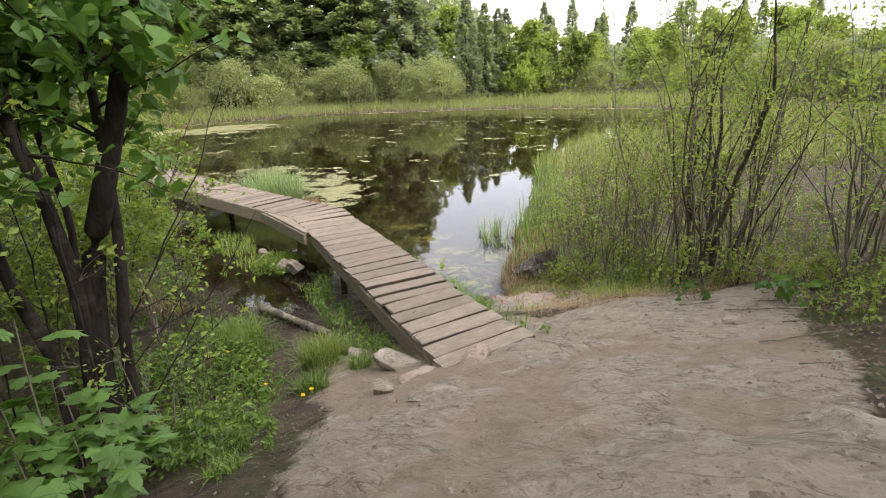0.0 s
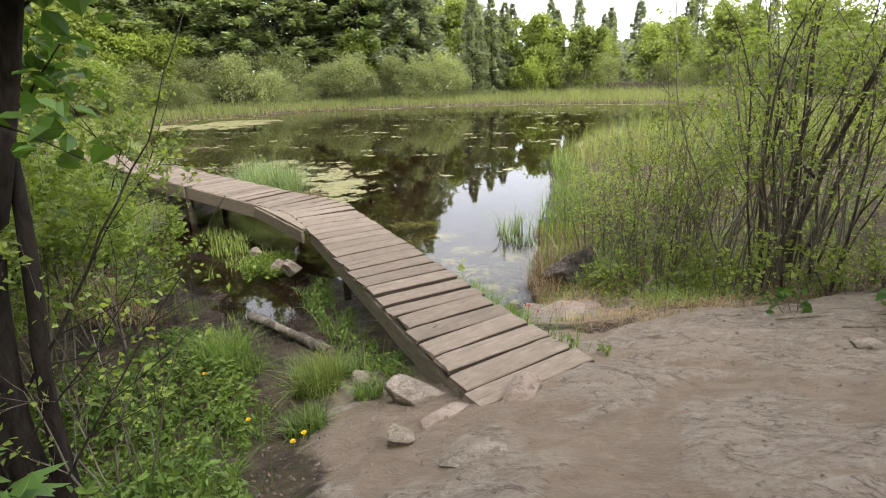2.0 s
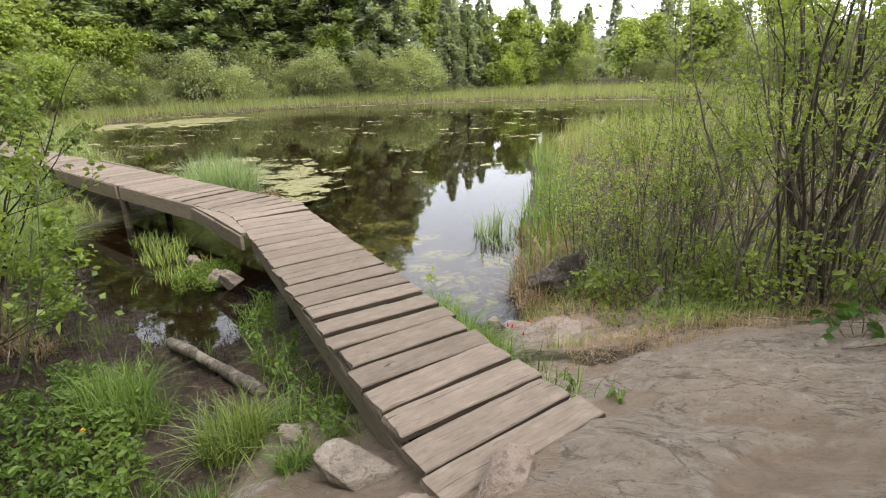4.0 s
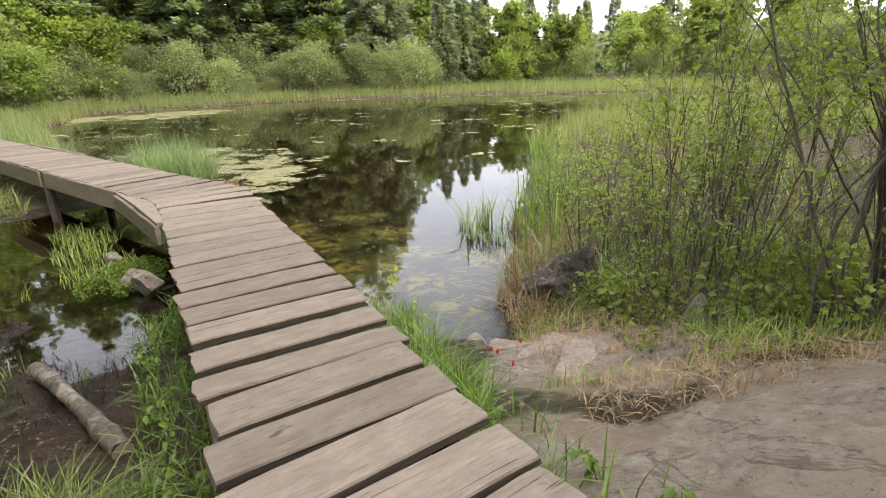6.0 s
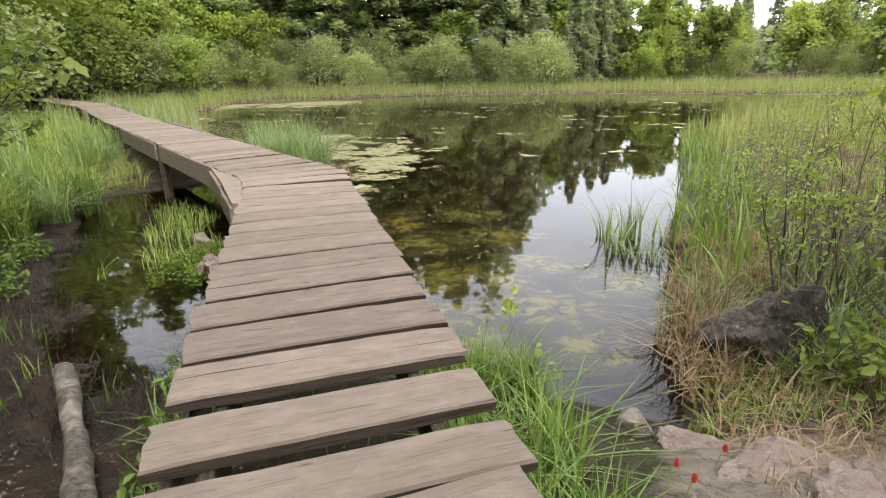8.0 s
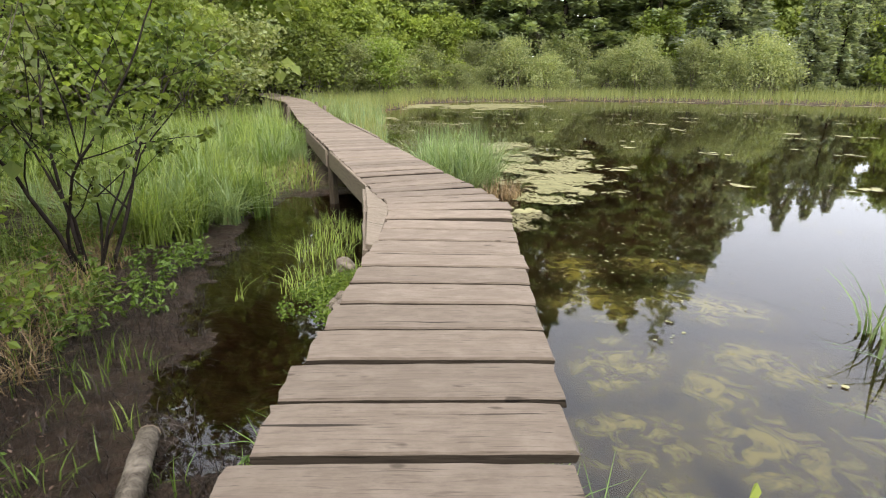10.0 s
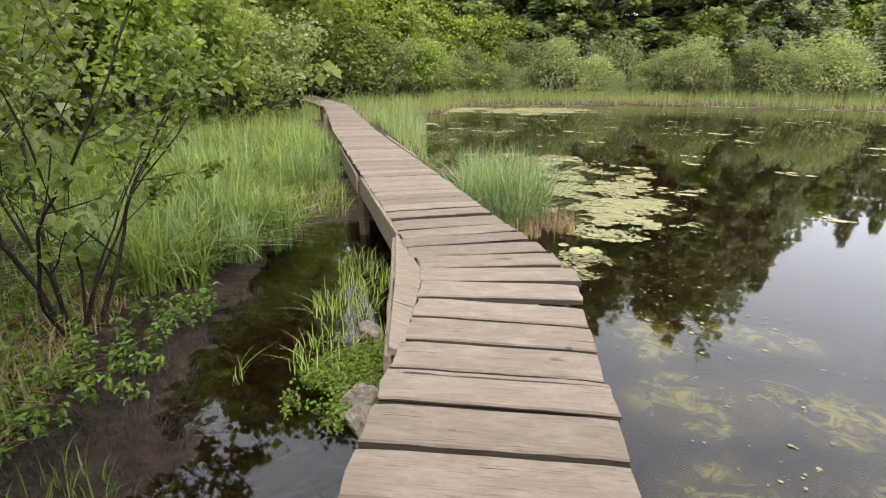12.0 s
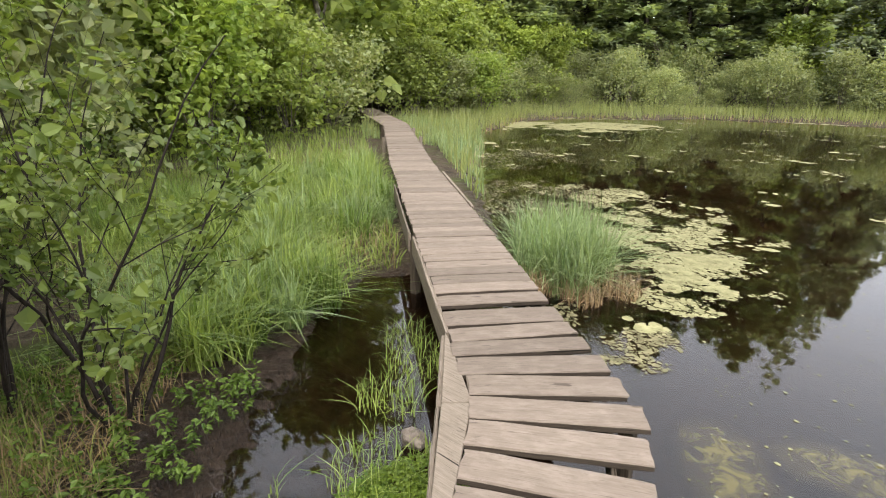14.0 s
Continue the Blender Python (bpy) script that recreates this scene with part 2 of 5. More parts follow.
GROUND, WATER = ground_material(), water_material()
PLANK = wood("weathered_plank", (0.160, 0.126, 0.100), (0.208, 0.166, 0.134), (0.245, 0.199, 0.163), 0.26)
# board sides: weathered tone, with the shade of the gaps put into the colour
EDGE = wood("weathered_shaded_board_edge", (0.030, 0.023, 0.018), (0.078, 0.060, 0.046), (0.058, 0.046, 0.036), 0.26)
BEAM = wood("weathered_beam", (0.130, 0.104, 0.080), (0.262, 0.214, 0.170), (0.225, 0.186, 0.148))
DARKWOOD = wood("dark_timber", (0.03, 0.022, 0.016), (0.09, 0.07, 0.05), (0.06, 0.05, 0.04))
ROCK = stone("grey_granite", (0.200, 0.165, 0.136), (0.390, 0.328, 0.275), (0.44, 0.39, 0.34))
PINKROCK = stone("pinkish_sandstone", (0.25, 0.188, 0.155), (0.42, 0.335, 0.285), (0.46, 0.39, 0.34))
DARKROCK = stone("dark_lichened_boulder", (0.055, 0.045, 0.040), (0.19, 0.158, 0.140), (0.36, 0.34, 0.31))
BARK_DARK = bark("dark_wet_bark", (0.013, 0.010, 0.009), (0.050, 0.039, 0.034))
BARK_GREY = bark("grey_brown_alder_bark", (0.085, 0.072, 0.057), (0.26, 0.226, 0.186))
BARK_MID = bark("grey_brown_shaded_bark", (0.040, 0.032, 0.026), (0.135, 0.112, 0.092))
BARK_LOG = bark("peeling_log_bark", (0.045, 0.036, 0.028), (0.185, 0.158, 0.128), 9.0, 0.35)
BARK_PINE = bark("pine_bark", (0.028, 0.022, 0.018), (0.10, 0.082, 0.068), 2.0)
TWIG = bark("dead_twig", (0.10, 0.085, 0.065), (0.26, 0.22, 0.175))
GRASS = foliage("meadow_grass", (0.060, 0.125, 0.016), (0.275, 0.415, 0.080), 0.38, (0.35, 0.30, 0.14))
SEDGE = foliage("blue_green_sedge", (0.080, 0.160, 0.046), (0.270, 0.415, 0.140), 0.40, (0.34, 0.29, 0.15))
LAWN = foliage("bright_short_grass", (0.042, 0.096, 0.011), (0.165, 0.290, 0.048), 0.36)
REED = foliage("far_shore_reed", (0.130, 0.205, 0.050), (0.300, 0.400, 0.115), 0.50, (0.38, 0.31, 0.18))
STRAW = foliage("dead_straw", (0.11, 0.092, 0.034), (0.34, 0.300, 0.120), 0.2)
OLDLEAF = foliage("fallen_brown_leaf", (0.035, 0.028, 0.014), (0.135, 0.105, 0.052), 0.1)
LEAF = foliage("fresh_shrub_leaf", (0.098, 0.182, 0.028), (0.280, 0.430, 0.080), 0.58)
LEAF_GREEN = foliage("mid_green_shrub_leaf", (0.070, 0.140, 0.018), (0.240, 0.380, 0.058), 0.54)
LEAF_ALDER = foliage("rounded_alder_leaf", (0.055, 0.115, 0.018), (0.195, 0.305, 0.055), 0.48)
LEAF_MAPLE = foliage("maple_leaf", (0.036, 0.100, 0.015), (0.100, 0.220, 0.034), 0.40)
LEAF_WEED = foliage("low_weed_leaf", (0.026, 0.068, 0.008), (0.135, 0.250, 0.034), 0.40)
# far leaves and needles are lifted paler: distance haze put into their colours
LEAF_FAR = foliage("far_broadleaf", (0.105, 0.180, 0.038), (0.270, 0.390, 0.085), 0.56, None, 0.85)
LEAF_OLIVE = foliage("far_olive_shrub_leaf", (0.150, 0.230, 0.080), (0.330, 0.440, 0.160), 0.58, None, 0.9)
LEAF_LIME = foliage("bright_spring_leaf", (0.120, 0.205, 0.028), (0.270, 0.400, 0.060), 0.45)
NEEDLE = foliage("pine_needles", (0.150, 0.235, 0.095), (0.270, 0.390, 0.150), 0.58)
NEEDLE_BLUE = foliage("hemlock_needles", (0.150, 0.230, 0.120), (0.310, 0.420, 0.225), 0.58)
SCUM = plain("yellow_green_pond_scum", (0.17, 0.16, 0.070), (0.37, 0.345, 0.18), 6.0, 0.6)
ALGAE_CLOUD = cloud_material()
SCUM_DULL = plain("olive_submerged_algae", (0.10, 0.09, 0.045), (0.28, 0.25, 0.135), 5.0, 0.8)
MOSS = foliage("creeping_green_moss", (0.050, 0.120, 0.010), (0.150, 0.260, 0.022), 0.3)
YELLOW = plain("dandelion_yellow", (0.70, 0.42, 0.01), (0.85, 0.60, 0.02), 40.0, 0.6)
RED = plain("columbine_red", (0.40, 0.02, 0.02), (0.58, 0.06, 0.04), 40.0, 0.5)


# ---- mesh helpers ----
rng = np.random.default_rng(7)


def mesh(name, verts, faces, mats, index=None, smooth=False):
    """A mesh from arrays; faces all of one size."""
    verts, faces = np.asarray(verts, np.float32), np.asarray(faces, np.int32)
    me = bpy.data.meshes.new(name)
    n, k = faces.shape
    me.vertices.add(len(verts))
    me.vertices.foreach_set("co", verts.ravel())
    me.loops.add(n * k)
    me.loops.foreach_set("vertex_index", faces.ravel())
    me.polygons.add(n)
    me.polygons.foreach_set("loop_start", np.arange(0, n * k, k, dtype=np.int32))
    for m in mats if isinstance(mats, (list, tuple)) else [mats]:
        me.materials.append(m)
    if index is not None:
        me.polygons.foreach_set("material_index", np.asarray(index, np.int32))
    me.polygons.foreach_set("use_smooth", np.full(n, smooth))
    me.update(calc_edges=True)
    me.validate()
    return me


def thing(name, label, category, at=(0, 0, 0), group="", kind=""):
    ob = new(name)
    ob.location = at
    ob.empty_display_size = 0.1
    return tagged(ob, label, category, group, kind)


def part(name, data, parent, label=""):
    ob = new(name, data)
    ob.parent = parent
    return tagged(ob, label)


def unit(v):
    return v / np.maximum(np.linalg.norm(v, axis=-1, keepdims=True), 1e-9)


def tube(points, radii, sides=6):
    """Vertices and quads of a tapered tube along points."""
    p = np.asarray(points, float)
    r = np.asarray(radii, float)
    d = unit(np.gradient(p, axis=0))
    ref = np.where(np.abs(d[:, 2:3]) > 0.95, [[1.0, 0, 0]], [[0, 0, 1.0]])
    a = unit(np.cross(d, ref))
    b = np.cross(d, a)
    ang = np.linspace(0, 2 * np.pi, sides, endpoint=False)
    ring = a[:, None] * np.cos(ang)[None, :, None] + b[:, None] * np.sin(ang)[None, :, None]
    v = (p[:, None] + ring * r[:, None, None]).reshape(-1, 3)
    i, j = np.meshgrid(np.arange(len(p) - 1), np.arange(sides), indexing="ij")
    k = (j + 1) % sides
    f = np.stack([i * sides + j, i * sides + k, (i + 1) * sides + k, (i + 1) * sides + j], -1).reshape(-1, 4)
    return v, f


def join(pieces):
    vs, fs, n = [], [], 0
    for v, f in pieces:
        vs.append(v)
        fs.append(np.asarray(f) + n)
        n += len(v)
    return np.concatenate(vs), np.concatenate(fs)


def leaf_quads(p, size, droop=0.2, aspect=0.62, r=rng, up=0.5):
    """Folded two-triangle leaves, as quads, at points p."""
    n = len(p)
    az = r.uniform(0, 2 * np.pi, n)
    el = r.normal(-droop, 0.45, n)
    d = np.stack([np.cos(az) * np.cos(el), np.sin(az) * np.cos(el), np.sin(el)], 1)
    nrm = unit(r.normal(0, 1, (n, 3)) * (1 - up) + np.array([0, 0, 1.0]) * up)
    s = unit(np.cross(d, nrm))
    u = np.cross(s, d)
    L = (size * r.uniform(0.6, 1.25, n))[:, None]
    w = L * aspect * 0.5
    v = np.stack([p, p + d * L * 0.45 + s * w + u * w * 0.35, p + d * L, p + d * L * 0.45 - s * w + u * w * 0.35], 1)
    return v.reshape(-1, 3), np.arange(n * 4).reshape(-1, 4)


def leaf_ovals(p, size, droop=0.3, aspect=0.75, r=rng, up=0.6):
    """Broad leaves with a folded midrib: two quads each."""
    n = len(p)
    az = r.uniform(0, 2 * np.pi, n)
    el = r.normal(-droop, 0.4, n)
    d = np.stack([np.cos(az) * np.cos(el), np.sin(az) * np.cos(el), np.sin(el)], 1)
    nrm = unit(r.normal(0, 1, (n, 3)) * (1 - up) + np.array([0, 0, 1.0]) * up)
    s = unit(np.cross(d, nrm))
    u = np.cross(s, d)
    L = (size * r.uniform(0.6, 1.3, n))[:, None]
    w = L * aspect * 0.5
    fold = u * w * 0.3
    tip = p + d * L - u * L * 0.12
    v = np.stack([p, p + d * L * 0.28 + s * w * 0.9 + fold, p + d * L * 0.66 + s * w * 0.8 + fold * 0.7, tip,
                  p + d * L * 0.66 - s * w * 0.8 + fold * 0.7, p + d * L * 0.28 - s * w * 0.9 + fold], 1)
    b = np.arange(n)[:, None] * 6
    f = np.concatenate([b + [0, 1, 2, 3], b + [3, 4, 5, 0]])
    return v.reshape(-1, 3), f


def blades(p, height, width, lean=0.5, r=rng, segs=3):
    """Bent grass blades at root points p: quads, the tip pinched."""
    n = len(p)
    az = r.uniform(0, 2 * np.pi, n)
    d = np.stack([np.cos(az), np.sin(az), np.zeros(n)], 1)
    sd = np.stack([-np.sin(az), np.cos(az), np.zeros(n)], 1)
    H = (height * r.uniform(0.55, 1.2, n))[:, None]
    bend = np.minimum(np.abs(r.normal(0, lean, n)), 1.5)[:, None]
    w = (width * r.uniform(0.6, 1.3, n))[:, None]
    rows = []
    for k in range(segs + 1):
        q = k / segs
        c = p + d * H * bend * q * q + np.array([0, 0, 1.0]) * H * (q - 0.35 * np.minimum(bend, 1.4) * q * q)
        ww = w * (1 - q) ** 0.7 * 0.5 + 0.0006
        rows += [c - sd * ww, c + sd * ww]
    v = np.stack(rows, 1)
    b = np.arange(n)[:, None] * (2 * (segs + 1))
    f = np.concatenate([b + [2 * k, 2 * k + 1, 2 * k + 3, 2 * k + 2] for k in range(segs)])
    return v.reshape(-1, 3), f


def lattice(x, y, seed):
    i, j = np.floor(x).astype(np.int64), np.floor(y).astype(np.int64)
    fx, fy = x - i, y - j
    fx, fy = fx * fx * (3 - 2 * fx), fy * fy * (3 - 2 * fy)

    def h(a, b):
        n = (a * 374761393 + b * 668265263 + seed * 1274126177) & 0x7FFFFFFF
        n = ((n ^ (n >> 13)) * 1274126177) & 0x7FFFFFFF
        return ((n ^ (n >> 16)) & 0xFFFF) / 65535.0

    return (h(i, j) * (1 - fx) + h(i + 1, j) * fx) * (1 - fy) + (h(i, j + 1) * (1 - fx) + h(i + 1, j + 1) * fx) * fy


def fbm(x, y, scale, octaves=4, seed=0, gain=0.5):
    total, amp, norm = 0, 1.0, 0.0
    for k in range(octaves):
        total = total + amp * lattice(x * scale * 2 ** k + 31.7 * k, y * scale * 2 ** k - 17.3 * k, seed + k)
        norm, amp = norm + amp, amp * gain
    return total / norm


# ---- the lie of the land ----
SHORE = [(0.98, 8.0), (1.04, 8.75), (1.24, 9.8), (1.5, 10.9), (2.2, 14.0), (3.6, 20.0), (7.0, 26.0), (15, 31), (24, 38), (20, 46), (13, 49),
         (7, 51), (0, 51), (-8, 50), (-14, 47), (-20, 43), (-21.5, 39), (-19.5, 34.5), (-18.5, 30), (-15.6, 26.8), (-12.6, 22.5), (-10.2, 19.6),
         (-8.0, 17.2), (-6.4, 15.2), (-6.3, 14.0), (-7.2, 12.9), (-6.7, 11.6), (-5.6, 10.2), (-5.15, 9.35), (-4.35, 8.7), (-3.72, 8.2), (-3.18, 7.86),
         (-2.75, 7.68), (-2.33, 7.74), (-2.35, 8.2), (-2.7, 8.9), (-2.6, 9.6), (-1.5, 8.9), (-0.5, 8.2), (0.3, 8.05)]
S_X, S_Y = np.array([p[0] for p in SHORE]), np.array([p[1] for p in SHORE])


def shore_distance(x, y):
    """Metres to the waterline: positive on land, negative on the pond."""
    best = np.full(x.shape, 1e9)
    inside = np.zeros(x.shape, bool)
    n = len(S_X)
    for k in range(n):
        ax, ay, bx, by = S_X[k], S_Y[k], S_X[(k + 1) % n], S_Y[(k + 1) % n]
        dx, dy = bx - ax, by - ay
        q = np.clip(((x - ax) * dx + (y - ay) * dy) / (dx * dx + dy * dy), 0, 1)
        best = np.minimum(best, (x - ax - q * dx) ** 2 + (y - ay - q * dy) ** 2)
        cross = (ay > y) != (by > y)
        if dy:
            inside ^= cross & (x < ax + (y - ay) * dx / dy)
    d = np.sqrt(best)
    d = np.where(inside, -d, d)
    return d + (fbm(x, y, 1.3, 3, 5) - 0.5) * np.clip(0.25 + 0.02 * np.abs(y - 8), 0.25, 1.2)


def smooth(a, b, v):
    q = np.clip((v - a) / (b - a), 0, 1)
    return q * q * (3 - 2 * q)


def lie(x, y, fine=True):
    """Height of the ground, and how rocky and how muddy it is."""
    x, y = np.asarray(x, float), np.asarray(y, float)
    d = shore_distance(x, y)
    bank = np.where(d > 0, 0.02 + 0.20 * (1 - np.exp(-np.maximum(d, 0) / 0.9)), -0.45 * (1 - np.exp(np.minimum(d, 0) / 0.9)))
    bank = bank + 0.035 * np.clip(d - 8, 0, 30) + 0.16 * np.clip(x - 4.5, 0, 12) * smooth(0, 3, d) * smooth(17, 10, y)
    slope = np.where(y < 4.7, 0.857 + 0.335 * (4.7 - y), 0.857 - 0.25 * (y - 4.7))
    slope = np.where(y < 0.5, 2.26 + 0.12 * (0.5 - y), slope)
    slope = np.minimum(slope, 2.7) + np.where(x > 0, 0.115 * np.minimum(x, 8), 0.22 * np.maximum(x, -6))
    h = bank + np.maximum(slope - bank, 0) * smooth(-0.05, 0.7, d)
    track = smooth(-1.4, -0.5, x - 0.25 * (fbm(x, y, 1.1, 2, 11) - 0.5) * 4 + 0.28 * (y - 3.2)) * smooth(3.05, 2.45, x - 0.5 * (np.clip(y, 1.0, 6.0) - 3.15) + 0.5 * (fbm(x, y, 1.3, 3, 13) - 0.5)) * smooth(6.45, 5.85, y - 0.10 * (x - 1.5) + (fbm(x, y, 1.5, 2, 3) - 0.5))
    shelf = np.exp(-(((x - 1.45) / 0.95) ** 2 + ((y - 6.95) / 0.85) ** 2) ** 2)
    rocky = np.clip(np.maximum(track, shelf * 0.95), 0, 1) * smooth(0.0, 0.25, d)
    wx, wy = x + 0.5 * (fbm(x, y, 0.9, 3, 23) - 0.5), y + 0.5 * (fbm(x, y, 0.9, 3, 24) - 0.5)
    slab = fbm(wx * 0.85 + wy * 0.35, wy * 1.25 - wx * 0.55, 0.95, 4, 26, 0.55)
    lobes = sum(a * smooth(1.0, 0.45, np.hypot((wx - cx) / rx, (wy - cy) / ry)) for cx, cy, rx, ry, a in ((-0.80, 2.70, 0.40, 0.85, 1.0), (-0.18, 2.45, 0.44, 0.80, 1.0), (0.98, 1.75, 0.5, 0.30, 0.9), (1.6, 3.2, 1.1, 0.9, 0.7), (2.2, 5.3, 1.1, 0.8, 0.9), (0.9, 4.2, 0.5, 0.9, 0.5)))
    slab = smooth(0.36, 0.58, slab + 0.20 * np.minimum(lobes, 1.0) - 0.03)
    dusty = 1 - slab
    if fine:
        strata = (0.57 * wx + 0.82 * wy) * 2.6 + 2.0 * fbm(x, y, 0.8, 4, 25)
        step = strata - np.floor(strata)
        ledge = np.where(step < 0.88, step / 0.88, (1 - step) / 0.12) * smooth(0.45, 0.60, fbm(x, y, 1.1, 3, 29))
        dusty = np.clip(dusty + 0.8 * smooth(0.22, 0.02, step) * slab * smooth(0.45, 0.60, fbm(x, y, 1.1, 3, 29)), 0, 1)
        rough = 0.075 * (fbm(wx, wy, 4.5, 4, 51, 0.62) - 0.5) - 0.06 * np.abs(fbm(wx * 0.8 + wy * 0.6, (wy * 0.8 - wx * 0.6) * 1.9, 2.2, 4, 57, 0.6) - 0.5)
        h = h + rocky * (0.045 * slab + 0.045 * np.minimum(lobes, 1.0) + (0.45 + 0.55 * slab) * rough + 0.045 * slab * ledge + 0.09 * (fbm(x, y, 0.7, 3, 41) - 0.5))
        h = h + 0.10 * np.exp(-(((x - 1.7) / 0.9) ** 2 + ((y - 6.2) / 0.45) ** 2)) * smooth(0.2, 0.8, d) * (1 - 0.6 * rocky)
        h = h + 0.035 * np.exp(-((x - 0.35) ** 2 + (y - 4.65) ** 2) / 0.35)
        h = h + (1 - rocky) * smooth(-0.1, 0.4, d) * (0.10 * (fbm(x, y, 2.2, 4, 61) - 0.5) + 0.04 * (fbm(x, y, 9, 2, 71) - 0.5))
        h = h + smooth(0.6, 0.0, np.abs(d)) * 0.05 * (fbm(x, y, 5, 3, 81) - 0.5)
    flat = smooth(-2.1, -2.5, x) * smooth(11.6, 10.6, y) * smooth(-1.5, -0.2, d) * smooth(1.3, 0.4, d)
    h = h * (1 - 0.7 * flat) + flat * (0.012 + 0.10 * (fbm(x, y, 2.3, 5, 97, 0.65) - 0.49) + 0.06 * (fbm(x, y, 8.0, 3, 98, 0.6) - 0.5) - 0.05 * smooth(-3.9, -3.2, x + 0.12 * (y - 9.0)) * smooth(7.9, 8.3, y))
    muddy = smooth(0.55, 0.05, d) * (1 - shelf)
    pool = smooth(2.4, 0.9, d) * smooth(-0.8, -2.0, x) * smooth(13, 11, y)
    if fine:
        h = h + np.maximum(muddy, pool) * smooth(-0.5, 0.0, d) * (1 - flat) * (0.07 * (fbm(x, y, 4.5, 4, 99, 0.65) - 0.5))
    return h, rocky, np.maximum(muddy, pool), d, dusty


def on_ground(x, y):
    return lie(np.asarray(x, float), np.asarray(y, float))[0]


def ground_at(x, y):
    return float(lie(np.array([x]), np.array([y]))[0][0])


def axis(lo, hi, step, far):
    near = np.arange(lo, hi + step / 2, step)
    grow, s = [], step
    while sum(grow) < far:
        s *= 1.13
        grow.append(s)
    out = np.cumsum(grow)
    return np.concatenate([lo - out[::-1], near, hi + out])


def build_ground():
    xs, ys = axis(-7.5, 5.5, 0.055, 700), axis(-0.5, 13.0, 0.055, 700)
    gx, gy = np.meshgrid(xs, ys)
    h, rocky, muddy, dist, dusty = lie(gx.ravel(), gy.ravel())
    bed = smooth(-0.25, -1.2, dist) * (1 - smooth(-1.6, -2.4, gx.ravel()) * smooth(12.5, 11, gy.ravel()))
    v = np.stack([gx.ravel(), gy.ravel(), h], 1)
    nx, ny = len(xs), len(ys)
    i, j = np.meshgrid(np.arange(nx - 1), np.arange(ny - 1))
    a = (j * nx + i).ravel()
    me = mesh("ground", v, np.stack([a, a + 1, a + nx + 1, a + nx], 1), GROUND, smooth=True)
    for name, values in (("rock", rocky), ("mud", muddy), ("bed", bed), ("dust", dusty)):
        me.attributes.new(name, "FLOAT", "POINT").data.foreach_set("value", values.astype(np.float32))
    tagged(new("ground", me), "bare sloping bedrock, brown soil and dark mud banks", "ground", kind="structure")
    w = np.array([(-60, -1, 0), (60, -1, 0), (60, 70, 0), (-60, 70, 0)], float)
    w[:, 1] = [6.5, 6.5, 70, 70]
    ob = new("water", mesh("water", w, [[0, 1, 2, 3]], WATER))
    tagged(ob, "still dark brown pond water reflecting trees and sky", "water", kind="structure")


build_ground()


# ---- boardwalk ----
DECK_Z = 0.895


def plank_mesh(name, seed, length=1.06, width=0.265, thick=0.05, mat=None):
    """A worn board, rounded and chipped along its edges, grain along x."""
    r = np.random.default_rng(seed)
    n = 11
    xs = np.linspace(-length / 2, length / 2, n)
    prof = np.array([(-0.5, -1), (-0.5, -0.25), (-0.475, -0.04), (-0.3, 0), (0.0, -0.03), (0.3, 0), (0.475, -0.05), (0.5, -0.25), (0.5, -1)])
    rows = []
    wob = np.cumsum(r.normal(0, 0.0022, (n, 2)), 0)
    for k, x in enumerate(xs):
        p = np.zeros((len(prof), 3))
        p[:, 0] = x + (r.normal(0, 0.006, len(prof)) if k in (0, n - 1) else 0)
        p[:, 1] = prof[:, 0] * width + np.where(prof[:, 0] < 0, wob[k, 0], wob[k, 1]) + r.normal(0, 0.0016, len(prof))
        p[:, 2] = prof[:, 1] * thick + r.normal(0, 0.0012, len(prof))
        if k in (0, n - 1):
            p[:, 2] -= np.where(prof[:, 1] > -0.5, 0.006, 0)
            p[:, 1] *= 0.985
        rows.append(p)
    m = len(prof)
    v = np.concatenate(rows)
    i, j = np.meshgrid(np.arange(n - 1), np.arange(m), indexing="ij")
    j2 = (j + 1) % m
    f = np.stack([i * m + j, i * m + j2, (i + 1) * m + j2, (i + 1) * m + j], -1).reshape(-1, 4)
    bm = bmesh.new()
    bv = [bm.verts.new(q) for q in v]
    for q in f:
        bm.faces.new([bv[a] for a in q])
    for k in (0, n - 1):
        bm.faces.new([bv[k * m + a] for a in range(m)])
    bmesh.ops.recalc_face_normals(bm, faces=bm.faces)
    me = bpy.data.meshes.new(name)
    bm.to_mesh(me)
    bm.free()
    me.materials.append(mat or PLANK)
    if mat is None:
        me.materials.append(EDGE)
        # side faces take the wood that carries the painted gap shade
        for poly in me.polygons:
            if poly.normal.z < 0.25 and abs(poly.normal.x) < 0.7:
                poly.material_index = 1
    return me


def beam(name, a, b, width, height, parent, mat, label="", seed=1):
    """A squared timber from a to b, whose top centre line runs between them."""
    a, b = Vector(a), Vector(b)
    ob = part(name, plank_mesh(name, seed, (b - a).length, width, height, mat), parent, label)
    ob.matrix_basis = Matrix.Translation((a + b) / 2) @ (b - a).to_track_quat("X", "Z").to_matrix().to_4x4()
    return ob


